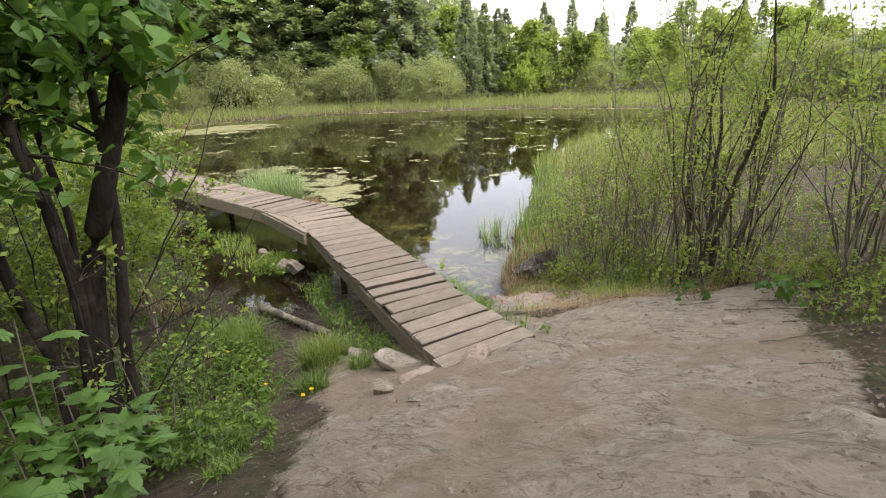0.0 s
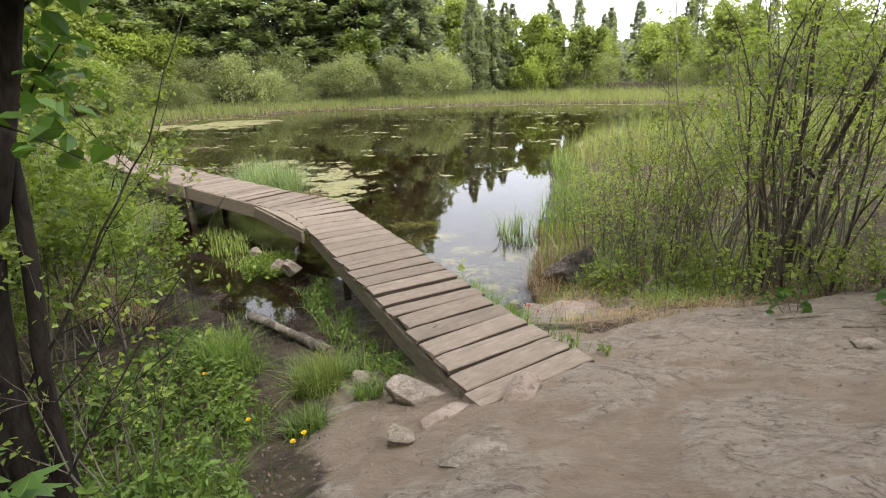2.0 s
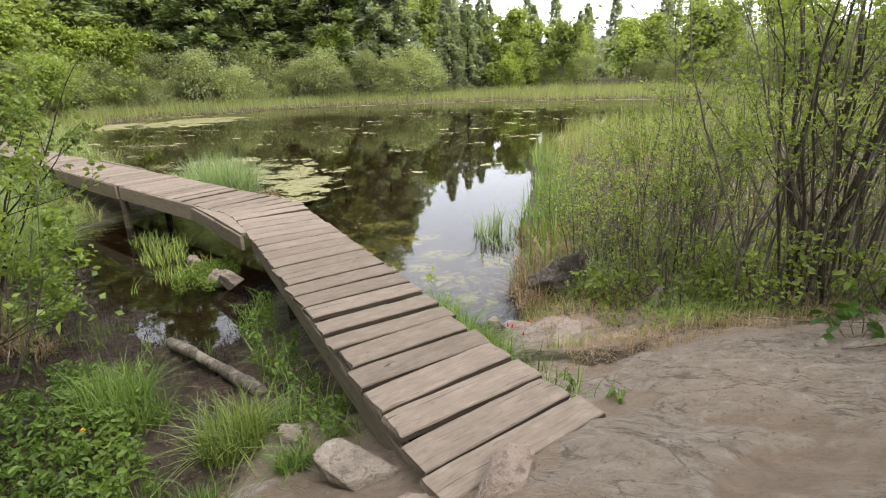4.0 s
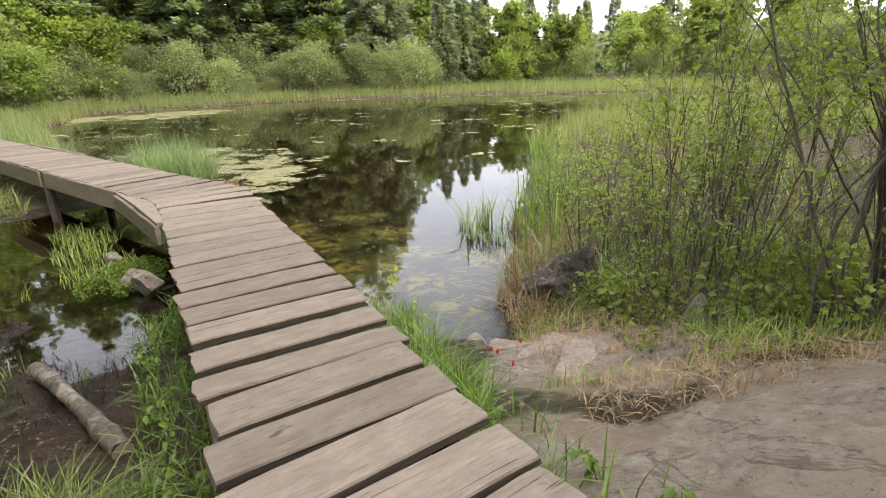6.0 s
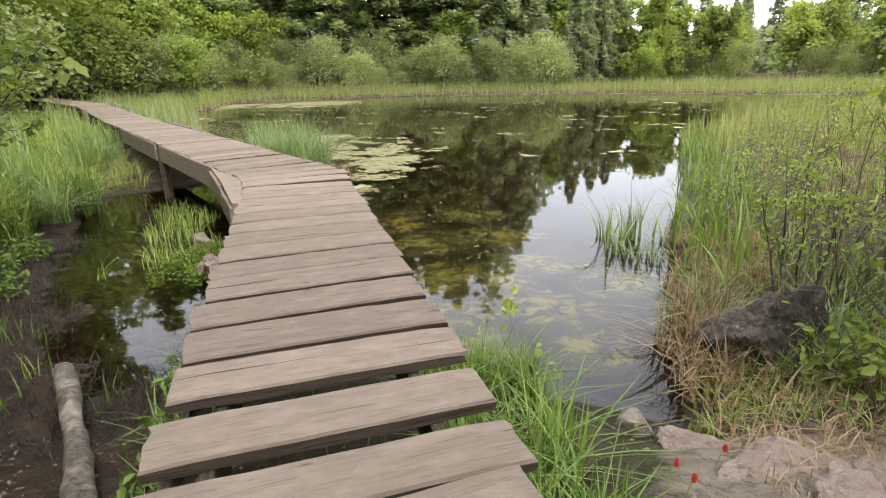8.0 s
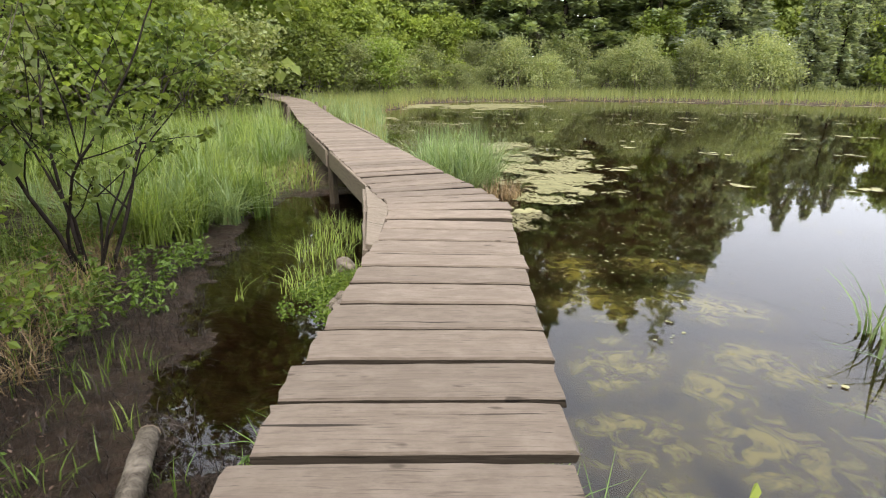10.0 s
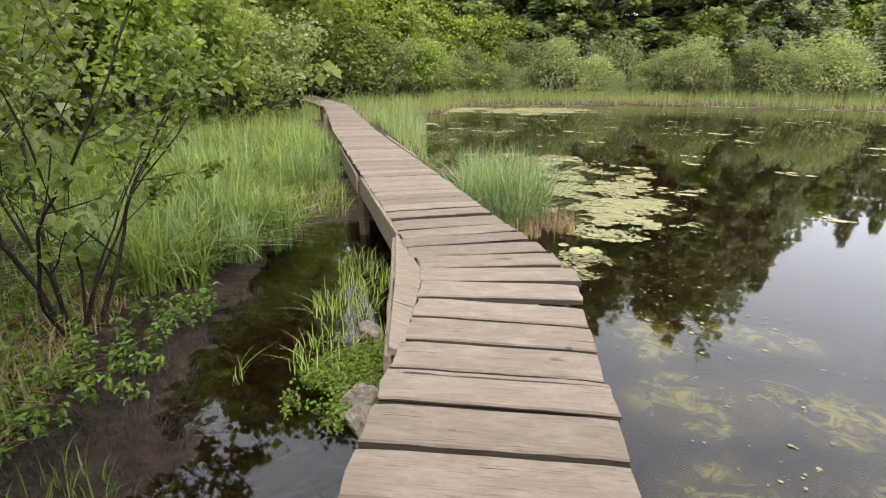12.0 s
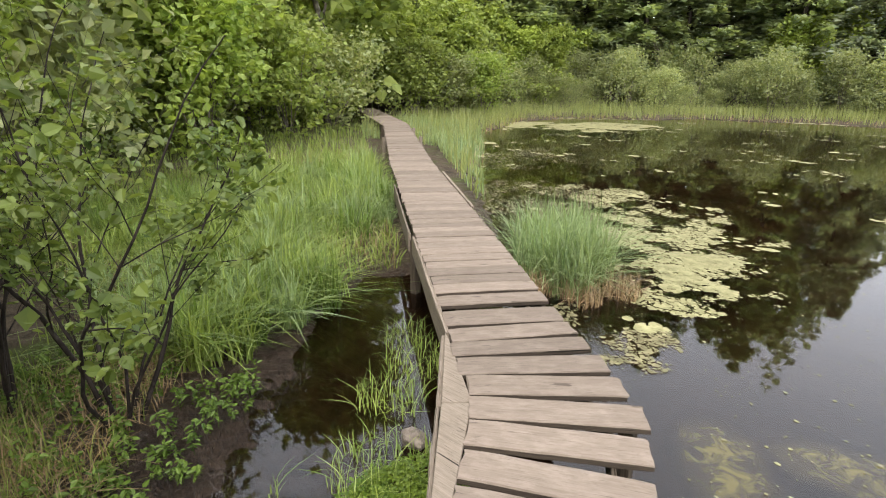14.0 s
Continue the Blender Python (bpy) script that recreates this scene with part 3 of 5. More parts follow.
# Boards of the first stretch and of the bend: left end, right end, width
FIRST_BOARDS = [(-0.12, 4.43, 0.85, 5.07, 0.215), (-0.22, 4.68, 0.69, 5.28, 0.245), (-0.35, 4.96, 0.57, 5.53, 0.245), (-0.48, 5.21, 0.40, 5.79, 0.25),
                (-0.64, 5.49, 0.29, 6.03, 0.235), (-0.73, 5.78, 0.12, 6.29, 0.255), (-0.89, 6.01, 0.05, 6.51, 0.20), (-1.03, 6.29, -0.08, 6.80, 0.222),
                (-1.16, 6.59, -0.23, 7.09, 0.235), (-1.31, 6.86, -0.38, 7.38, 0.265), (-1.46, 7.13, -0.54, 7.67, 0.268), (-1.59, 7.41, -0.67, 7.96, 0.268),
                (-1.74, 7.68, -0.81, 8.24, 0.26)]
BEND_BOARDS = [(-2.72, 9.59, -1.76, 10.07, 0.255), (-2.87, 9.86, -1.90, 10.335, 0.25), (-3.02, 10.10, -2.06, 10.67, 0.25), (-3.16, 10.32, -2.22, 10.985, 0.25),
               (-3.35, 10.52, -2.47, 11.25, 0.25), (-3.56, 10.67, -2.73, 11.46, 0.25), (-3.77, 10.83, -2.98, 11.68, 0.22), (-3.94, 11.00, -3.22, 11.85, 0.235),
               (-4.20, 11.22, -3.46, 12.02, 0.30), (-4.50, 11.47, -3.77, 12.29, 0.24)]
N_FIRST, N_BEND, N_FAR = 13, 19, 29
# Where the far stretch changes its course: (board, left, right)
FAR_COURSE = [(29, (-4.64, 11.59), (-3.90, 12.42)), (64, (-11.20, 17.14), (-10.40, 17.90)), (112, (-19.1, 24.2), (-18.60, 25.25)), (116, (-20.1, 24.9), (-19.5, 26.0)),
              (160, (-29.2, 31.0), (-28.9, 32.3))]
COURSE = [(k + 0.5, b[:2], b[2:4]) for k, b in enumerate(FIRST_BOARDS)] + [(N_BEND + k + 0.5, b[:2], b[2:4]) for k, b in enumerate(BEND_BOARDS)] + FAR_COURSE


def ends(k):
    for (a, la, ra), (b, lb, rb) in zip(COURSE, COURSE[1:]):
        if k <= b:
            q = (k - a) / (b - a)
            return Vector(la).lerp(Vector(lb), q), Vector(ra).lerp(Vector(rb), q)
    return Vector(lb), Vector(rb)


def deck_z(k):
    return DECK_Z + 0.10 * max(0.0, 1 - k / 19) - 0.07 * max(0.0, min(1.0, (k - 40) / 80))


def build_boardwalk():
    walkway = thing("boardwalk", "weathered grey-brown plank boardwalk bending over the pond edge", "boardwalk", kind="structure")
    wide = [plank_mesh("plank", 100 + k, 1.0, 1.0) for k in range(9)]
    r = np.random.default_rng(3)
    for k in range(160):
        l, rt = ends(k + 0.5)
        d = rt - l
        l2, r2 = ends(k + 1.0)
        l1, r1 = ends(k)
        pitch = ((l2 + r2) / 2 - (l1 + r1) / 2).length
        if k < N_FIRST:
            wide_by = FIRST_BOARDS[k][4]
        elif N_BEND <= k < N_FAR:
            wide_by = BEND_BOARDS[k - N_BEND][4]
        else:
            wide_by = 0.255 + r.uniform(-0.008, 0.008) if k < N_BEND else pitch - r.uniform(0.010, 0.022)
        mid = (l + rt) / 2 + d.normalized() * r.normal(0, 0.004)
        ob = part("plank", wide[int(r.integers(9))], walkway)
        z = deck_z(k) + r.uniform(-0.005, 0.007)
        turn = math.atan2(d.y, d.x) + r.normal(0, 0.003) + (math.pi if r.random() < 0.5 else 0)
        ob.matrix_basis = (Matrix.Translation((mid.x, mid.y, z)) @ Matrix.Rotation(turn, 4, "Z") @ Matrix.Rotation(r.normal(0, 0.010), 4, "X")
                           @ Matrix.Diagonal((d.length + r.uniform(-0.015, 0.02), wide_by, 1.0, 1)))
    # stringers under the boards
    for inset in (0.16, 0.80):
        stops = [0.3, 9, 18.6, 22.2, 26.4, 44, 64, 88, 112, 136, 159]
        for s, e in zip(stops, stops[1:]):
            (l, rt), (l2, r2) = ends(s), ends(e)
            a, b = l.lerp(rt, inset), l2.lerp(r2, inset)
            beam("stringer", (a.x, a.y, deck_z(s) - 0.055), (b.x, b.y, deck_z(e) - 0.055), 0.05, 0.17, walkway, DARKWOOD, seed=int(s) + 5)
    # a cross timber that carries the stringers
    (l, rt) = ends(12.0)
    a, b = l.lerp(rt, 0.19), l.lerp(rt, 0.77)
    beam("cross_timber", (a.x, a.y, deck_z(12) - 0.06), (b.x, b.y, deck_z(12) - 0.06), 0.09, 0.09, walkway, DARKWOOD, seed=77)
    # side boards along the outer bend
    la, lb, lc = Vector((-2.64, 9.34)), Vector((-3.35, 10.22)), Vector((-4.02, 11.03))

    def wedge(name, quad, thick, mat, z):
        bm = bmesh.new()
        lo = [bm.verts.new((x, y, z - thick)) for x, y in quad]
        hi = [bm.verts.new((x, y, z)) for x, y in quad]
        bm.faces.new(hi)
        bm.faces.new(lo[::-1])
        n = len(quad)
        for i in range(n):
            bm.faces.new((lo[i], lo[(i + 1) % n], hi[(i + 1) % n], hi[i]))
        bmesh.ops.recalc_face_normals(bm, faces=bm.faces)
        bmesh.ops.bevel(bm, geom=bm.edges[:], offset=0.005, segments=1, affect="EDGES")
        me = bpy.data.meshes.new(name)
        bm.to_mesh(me)
        bm.free()
        me.materials.append(mat)
        return part(name, me, walkway, "pale filler board at the bend")

    wedge("filler_board", [(la.x - 0.03, la.y), (la.x + 0.06, la.y + 0.02), (-3.19, 10.36), (lb.x, lb.y)], 0.05, BEAM, DECK_Z - 0.010)
    wedge("filler_board", [(lb.x - 0.004, lb.y + 0.006), (-3.193, 10.368), (-3.93, 10.97), (lc.x, lc.y)], 0.05, BEAM, DECK_Z - 0.010)
    n2 = Vector((-0.64, -0.769))

    def side(a, b, height, z, seed, mat=BEAM, name="side_board"):
        beam(name, (a.x, a.y, z), (b.x, b.y, z), 0.045, height, walkway, mat, seed=seed)

    side(la + Vector((-0.02, -0.02)), lb + Vector((-0.02, -0.01)), 0.21, DECK_Z - 0.042, 31)
    side(lb + Vector((-0.02, 0.0)), lc + Vector((-0.02, 0.0)), 0.21, DECK_Z - 0.042, 32)
    j1 = ends(37.5)[0] + n2 * 0.03
    side(lc + Vector((0.02, 0.01)), j1, 0.27, DECK_Z - 0.004, 33)
    j2 = ends(52)[0] + n2 * 0.07
    side(j1 + n2 * 0.045 + Vector((-0.05, 0.042)), j2, 0.28, DECK_Z + 0.012, 34)
    side(ends(0.3)[0].lerp(ends(0.3)[1], 0.07), ends(18.4)[0].lerp(ends(18.4)[1], 0.05), 0.19, DECK_Z - 0.06, 35)
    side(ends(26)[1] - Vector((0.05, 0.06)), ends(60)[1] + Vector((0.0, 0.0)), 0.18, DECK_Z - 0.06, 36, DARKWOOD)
    ra, rb = ends(44)[1] - n2 * 0.035, ends(58)[1] - n2 * 0.035
    side(ra, rb, 0.14, DECK_Z + 0.008, 37, BEAM, "edge_board")
    # posts
    for k, s in ((37.6, 0.0), (52, 0.0), (22.5, 0.92), (40, 0.93), (60, 0.95), (86, -0.08), (86, 1.08), (100, 1.06), (112, -0.06), (14, 0.2), (14, 0.85)):
        l, rt = ends(k)
        p = l.lerp(rt, s)
        proud = 0.10 if k > 80 and k < 101 else -0.07
        top = deck_z(k) + proud
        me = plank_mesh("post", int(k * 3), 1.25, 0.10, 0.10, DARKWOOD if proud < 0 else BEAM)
        ob = part("post", me, walkway)
        ob.matrix_basis = Matrix.Translation((p.x, p.y, top - 0.625)) @ Matrix.Rotation(radians(90), 4, "Y") @ Matrix.Translation((0, 0, 0.05))


build_boardwalk()


# ---- plants ----
def branch_paths(r, base, direction, length, radius, depth, wander=0.12, rise=0.25, kids=4):
    """Polylines with radii of a limb and its side limbs."""
    n = max(4, int(length / 0.22))
    p = [np.array(base, float)]
    d = unit(np.array(direction, float))
    for _ in range(n):
        d = unit(d + r.normal(0, wander, 3) + np.array([0, 0, rise * 0.12]))
        p.append(p[-1] + d * length / n)
    p = np.array(p)
    rad = radius * (1 - np.linspace(0, 1, n + 1) * 0.82)
    out = [(p, rad, depth)]
    if depth > 0:
        for _ in range(kids):
            q = r.uniform(0.25, 0.95)
            i = int(q * n)
            side_d = unit(unit(p[min(i + 1, n)] - p[i]) * 0.7 + unit(r.normal(0, 1, 3)) * 0.75 + np.array([0, 0, 0.25]))
            out += branch_paths(r, p[i], side_d, length * r.uniform(0.25, 0.5) * (1.15 - q * 0.5), max(rad[i] * 0.55, 0.0025), depth - 1, wander * 1.3, rise, max(2, kids - 1))
    return out


def along(r, paths, count, spread, deepest=0, start=0.25):
    """Points scattered near the finest limbs."""
    use = [(p, rad) for p, rad, dep in paths if dep <= deepest]
    w = np.array([len(p) for p, _ in use], float)
    pick = r.choice(len(use), count, p=w / w.sum())
    q = r.uniform(start, 1, count)
    out = np.empty((count, 3))
    for i in range(count):
        p = use[pick[i]][0]
        s = q[i] * (len(p) - 1)
        k = min(int(s), len(p) - 2)
        out[i] = p[k] + (p[k + 1] - p[k]) * (s - k)
    return out + r.normal(0, spread, (count, 3))


def shrub(name, at, height, stems, spread, leaves, leaf_size, leaf_mat, bark_mat, seed, label, category="shrub", broad=False, radius=0.02, lean=(0, 0), base=0.25, depth=2, start=0.3, kids=4, group="", wander=0.1):
    r = np.random.default_rng(seed)
    x, y = at
    ob = thing(name, label, category, (x, y, ground_at(x, y) - 0.03), group)
    every = []
    for k in range(stems):
        a = 2 * np.pi * k / stems + r.uniform(-0.4, 0.4)
        tilt = r.uniform(0.05, 1.0) * spread
        d = (math.cos(a) * tilt + lean[0], math.sin(a) * tilt + lean[1], 1.0)
        b = (math.cos(a) * base * r.uniform(0.1, 1), math.sin(a) * base * r.uniform(0.1, 1), 0)
        paths = branch_paths(r, b, d, height * r.uniform(0.65, 1.1), radius * r.uniform(0.6, 1.2), depth, wander, 0.3, kids)
        every += paths
        part("stem", mesh("stem", *join([tube(p, rad, 6 if dep == depth else 4) for p, rad, dep in paths]), bark_mat, smooth=True), ob)
    pts = along(r, every, leaves, 0.035, max(depth - 1, 0), start)
    make = leaf_ovals if broad else leaf_quads
    part("foliage", mesh("foliage", *make(pts, leaf_size, r=r), leaf_mat), ob)
    return ob


def conifer(name, height, width, seed, mat, label, bare=0.12, whorls=26, tier=0.0, dead=False, loose=0.20):
    r = np.random.default_rng(seed)
    ob = thing(name, label, "conifer")
    zs = np.linspace(0, height, 9)
    p = np.stack([np.cumsum(r.normal(0, 0.04, 9)), np.cumsum(r.normal(0, 0.04, 9)), zs], 1)
    part("trunk", mesh("trunk", *tube(p, 0.012 * height * (1 - zs / height * 0.93), 7), BARK_PINE, smooth=True), ob)
    limbs, pts, dirs = [], [], []
    for k in range(whorls):
        q = bare + (1 - bare) * (k + r.uniform(-0.3, 0.3)) / whorls
        q = min(max(q, bare), 0.985)
        L = width * ((1 - q) ** 0.75) * r.uniform(0.7, 1.15) * (0.72 if q < bare + 0.1 else 1) + 0.15
        if tier and (k % 3 == 0):
            L *= 1 + tier
        z = q * height
        a0 = r.uniform(0, 6.28)
        for b in range(int(r.integers(4, 7))):
            a = a0 + b * 6.28 / 5.5 + r.normal(0, 0.15)
            d = np.array([math.cos(a), math.sin(a), 0])
            s = np.linspace(0, 1, 5)
            Lb = L * r.uniform(0.65, 1.1)
            c = d * (s * Lb)[:, None] + np.array([0, 0, 1.0]) * (z + Lb * (0.10 * s - 0.28 * s * s + (0.12 * s ** 3)))[:, None]
            limbs.append(tube(c, 0.035 * (1 - 0.85 * s) * (Lb / 3 + 0.3), 3))
            n = int(12 + Lb * 36)
            u = r.uniform(0.18, 1, n) ** 0.8
            side = np.array([-d[1], d[0], 0])
            off = r.normal(0, 0.26 * Lb, n) * (1.05 - u) * 0.85 + r.normal(0, 0.07, n)
            base_pt = np.stack([np.interp(u, s, c[:, i]) for i in range(3)], 1)
            pts.append(base_pt + side * off[:, None] + np.array([0, 0, 1.0]) * r.normal(0.0, loose, n)[:, None])
            dd = unit(d + side * np.sign(off)[:, None] * r.uniform(0.3, 1.0, n)[:, None] + np.array([0, 0, 1.0]) * r.normal(-0.05, 0.25, n)[:, None])
            dirs.append(dd)
    tagged(part("branchwork", mesh("branchwork", *join(limbs), BARK_PINE), ob), kind="stuff")
    pts, dirs = np.concatenate(pts), np.concatenate(dirs)
    n = len(pts)
    L = r.uniform(0.30, 0.66, n)[:, None] * (height / 20) ** 0.5
    s = unit(np.cross(dirs, unit(r.normal(0, 0.5, (n, 3)) + [0, 0, 1])))
    v = np.stack([pts - dirs * L * 0.4, pts + s * L * 0.26, pts + dirs * L * 0.75, pts - s * L * 0.26 - [0, 0, 0.03]], 1).reshape(-1, 3)
    part("crown", mesh("crown", v, np.arange(n * 4).reshape(-1, 4), mat), ob)
    if dead:
        tw = []
        for k in range(26):
            a = r.uniform(-2.6, -0.3)
            L = r.uniform(1.2, 3.0)
            s = np.linspace(0, 1, 7)
            c = np.stack([np.cos(a) * s * L, np.sin(a) * s * L, r.uniform(0.20, 0.29) * height + 0.5 * s - L * 0.95 * s ** 2.2], 1)
            tw.append(tube(c, 0.035 * (1 - 0.8 * s), 3))
        part("dead_branchwork", mesh("dead_branchwork", *join(tw), TWIG), ob, "bare grey drooping dead branches")
    return ob


def broadleaf(name, height, width, seed, mat, label, leaves=6500, size=0.24, low=0.2, category="tree", stems=1):
    r = np.random.default_rng(seed)
    ob = thing(name, label, category)
    clumps, limbs, trunks = [], [], []
    for k in range(stems):
        a = r.uniform(0, 6.28)
        d = (math.cos(a) * 0.35 * (stems > 1), math.sin(a) * 0.35 * (stems > 1), 1)
        paths = branch_paths(r, (0, 0, 0), d, height * 0.92, 0.014 * height / stems ** 0.5, 1 if stems > 2 else 2, 0.06, 0.4, 9 if stems > 2 else 7)
        trunks.append(tube(paths[0][0], paths[0][1], 6))
        for p, rad, dep in paths[1:]:
            limbs.append(tube(p, rad, 3))
            clumps.append(p[-1])
            clumps.append(p[len(p) // 2])
    part("trunk", mesh("trunk", *join(trunks), BARK_GREY, smooth=True), ob)
    tagged(part("branchwork", mesh("branchwork", *join(limbs), BARK_GREY), ob), kind="stuff")
    extra = []
    for k in range(42):
        z = r.uniform(low, 0.97)
        w = width * math.sin(min(1.0, (z - low * 0.5) * 1.35) * math.pi) ** 0.6 if z < 0.8 else width * (1.02 - z) * 2.2
        a = r.uniform(0, 6.28)
        q = w * r.uniform(0.3, 1) ** 0.5
        extra.append((math.cos(a) * q, math.sin(a) * q, z * height))
    c = np.array(clumps + extra)
    c = c[(c[:, 2] > low * height * 0.6)]
    pick = r.integers(0, len(c), leaves)
    pts = c[pick] + r.normal(0, 1, (leaves, 3)) * np.array([0.085, 0.085, 0.06]) * (1.75 if stems > 2 else 1.2) * (height * 0.5 + width) * 0.5
    pts = pts[pts[:, 2] > 0.05]
    part("crown", mesh("crown", *leaf_quads(pts, size, 0.25, 0.8, r, 0.45), mat), ob)
    return ob


def grass_patch(name, label, pts, height, width, mat, lean=0.5, segs=3, seed=1, category="grass", z=None):
    """Countless blades as one object."""
    r = np.random.default_rng(seed)
    zz = on_ground(pts[:, 0], pts[:, 1]) if z is None else np.full(len(pts), z)
    p = np.column_stack([pts, zz - 0.01])
    swell = 0.45 + 1.1 * fbm(pts[:, 0], pts[:, 1], 0.9, 3, seed + 7)
    v, f = blades(p, height * swell, width, lean, r, segs)
    return tagged(new(name, mesh(name, v, f, mat)), label, category, kind="stuff")


def scatter(seed, n, box, keep, clump=0.0, clump_scale=1.0):
    """Random points of a box where keep(x, y, d) holds."""
    r = np.random.default_rng(seed)
    x, y = r.uniform(box[0], box[2], n), r.uniform(box[1], box[3], n)
    d = shore_distance(x, y)
    ok = keep(x, y, d)
    if clump:
        ok &= fbm(x, y, clump_scale, 3, seed) + r.uniform(-0.12, 0.12, n) > clump
    return np.column_stack([x[ok], y[ok]])


def beside_deck(x, y):
    """Signed metres from the walk's middle line of each stretch: nearest distance to the boards."""
    best = np.full(np.shape(x), 99.0)
    for k in range(0, 158, 2):
        (l, rt), (l2, r2) = ends(k), ends(k + 2)
        a, b = (l + rt) / 2, (l2 + r2) / 2
        dx, dy = b.x - a.x, b.y - a.y
        q = np.clip(((x - a.x) * dx + (y - a.y) * dy) / (dx * dx + dy * dy), 0, 1)
        best = np.minimum(best, np.hypot(x - a.x - q * dx, y - a.y - q * dy))
    return best


def tuft(at, radius, count, height, width, mat, seed, name="grass_tuft", label="dense tuft of arching green grass", lean=0.7, z=None, category="grass", segs=4):
    r = np.random.default_rng(seed)
    a, q = r.uniform(0, 6.28, count), radius * np.sqrt(r.uniform(0, 1, count))
    x, y = at[0] + np.cos(a) * q, at[1] + np.sin(a) * q
    zz = on_ground(x, y) if z is None else np.full(count, z)
    gz = float(np.min(zz))
    v, f = blades(np.column_stack([x - at[0], y - at[1], zz - gz - 0.01]), height, width, lean, r, segs)
    ob = new(name, mesh(name, v, f, mat))
    ob.location = (at[0], at[1], gz)
    return tagged(ob, label, category, "grass tufts")


def left_of_deck(x, y):
    return (x < -3.3) & ((y - 11.0) < (-(x + 4.0)) * 0.80)


# meadow left of the walk
m = scatter(11, 60000, (-17, 9.5, -5.2, 24), lambda x, y, d: (d > np.where(y < 11, 0.8, 0.12)) & left_of_deck(x, y) & (beside_deck(x, y) > 0.55) & (x + y * 0.3 > -12.5) & (np.hypot(x + 6.0, y - 9.0) > 0.7), 0.36, 0.6)
grass_patch("meadow_grass", "tall lush green marsh grass left unmown", m[:8500], 0.42, 0.021, GRASS, 1.1, 4, 12)
grass_patch("meadow_straw", "dry straw standing among the marsh grass", m[12000:15000], 0.42, 0.012, STRAW, 1.1, 4, 57, "straw")
m = scatter(13, 26000, (-34, 8, -9, 40), lambda x, y, d: (d > 0.2) & left_of_deck(x, y) & (beside_deck(x, y) > 0.6), 0.35, 0.4)
grass_patch("meadow_grass", "pale green marsh grass farther off", m, 0.6, 0.028, GRASS, 0.5, 2, 14)
m = scatter(15, 60000, (-26, 18, 26, 62), lambda x, y, d: (d > 0) & (d < np.where(x > 0, 12.0, 6.5)) & (y > 18) & ~left_of_deck(x, y) & (beside_deck(x, y) > np.where(y < 24, 1.55, 0.7)))
grass_patch("reed_fringe", "dense green reeds and sedges along the far shore", m[:46000], 0.95, 0.035, REED, 0.35, 2, 16, "reeds")
m = scatter(17, 30000, (-24, 20, 26, 58), lambda x, y, d: (d > -0.25) & (d < 0.25) & (y > 22))
grass_patch("dead_reed_fringe", "brown dead reed stubble at the far waterline", m, 0.4, 0.03, STRAW, 0.5, 2, 18, "reeds")
m = scatter(19, 16000, (-23, 17.5, -9, 31), lambda x, y, d: (d > -0.2) & ~left_of_deck(x, y) & (beside_deck(x, y) > np.where(y < 24, 1.55, 0.75)), 0.45, 0.8)
grass_patch("shore_grass", "green grass between the walk and the pond", m, 0.72, 0.024, SEDGE, 0.6, 3, 20)

# arching clumps in the meadow
spots = scatter(71, 4000, (-13.5, 9.6, -4.7, 19.5), lambda x, y, d: (d > np.where(y < 11, 0.5, 0.0)) & left_of_deck(x, y) & (beside_deck(x, y) > 0.8) & (np.hypot(x + 6.1, y - 8.9) > 0.8), 0.40, 0.8)[:210]
for k, (x, y) in enumerate(spots):
    tuft((float(x), float(y)), 0.14 + 0.09 * (k % 3), 90, 0.55 + 0.12 * (k % 5), 0.023, (GRASS, SEDGE, GRASS, LAWN)[k % 4], 900 + k, "meadow_tuft", "arching clump of long green marsh grass", 1.0)

# tussock beside the walk
for k, (x, y, q, h, n) in enumerate([(-5.2, 14.75, 0.45, 1.2, 900), (-4.7, 15.2, 0.42, 1.2, 900), (-5.7, 15.4, 0.42, 1.1, 700), (-4.6, 14.5, 0.35, 1.0, 600), (-5.4, 16.0, 0.45, 1.1, 600), (-6.0, 16.0, 0.3, 0.5, 300), (-13.6, 22.9, 0.35, 0.5, 300), (-11.4, 21.0, 0.2, 0.4, 160)]):
    tuft((x, y), q, int(n * 0.55), h, 0.02, SEDGE, 40 + k, "sedge_tussock", "blue-green sedge tussock standing in shallow water", 0.85, -0.02, "sedge")
for k, (x, y) in enumerate([(-4.3, 14.3), (-5.0, 14.2), (-3.95, 14.9)]):
    tuft((x, y), 0.3, 160, 0.4, 0.014, STRAW, 60 + k, "dead_sedge", "drooping dry straw at a tussock's foot", 1.1, 0.0, "sedge")

# reeds standing in the open water
for k, (x, y, n) in enumerate([(0.82, 11.6, 15), (1.15, 11.7, 26), (1.44, 11.55, 12), (0.95, 11.2, 8)]):
    tuft((x, y), 0.13, n, 0.66, 0.026, SEDGE, 70 + k, "water_reed", "thin clump of green reeds rising from the water", 0.5, -0.05, "reeds")
tuft((1.15, 11.0), 0.32, 40, 0.3, 0.02, SEDGE, 78, "water_reed", "fallen reed leaves lying on the water", 1.6, 0.0, "reeds")

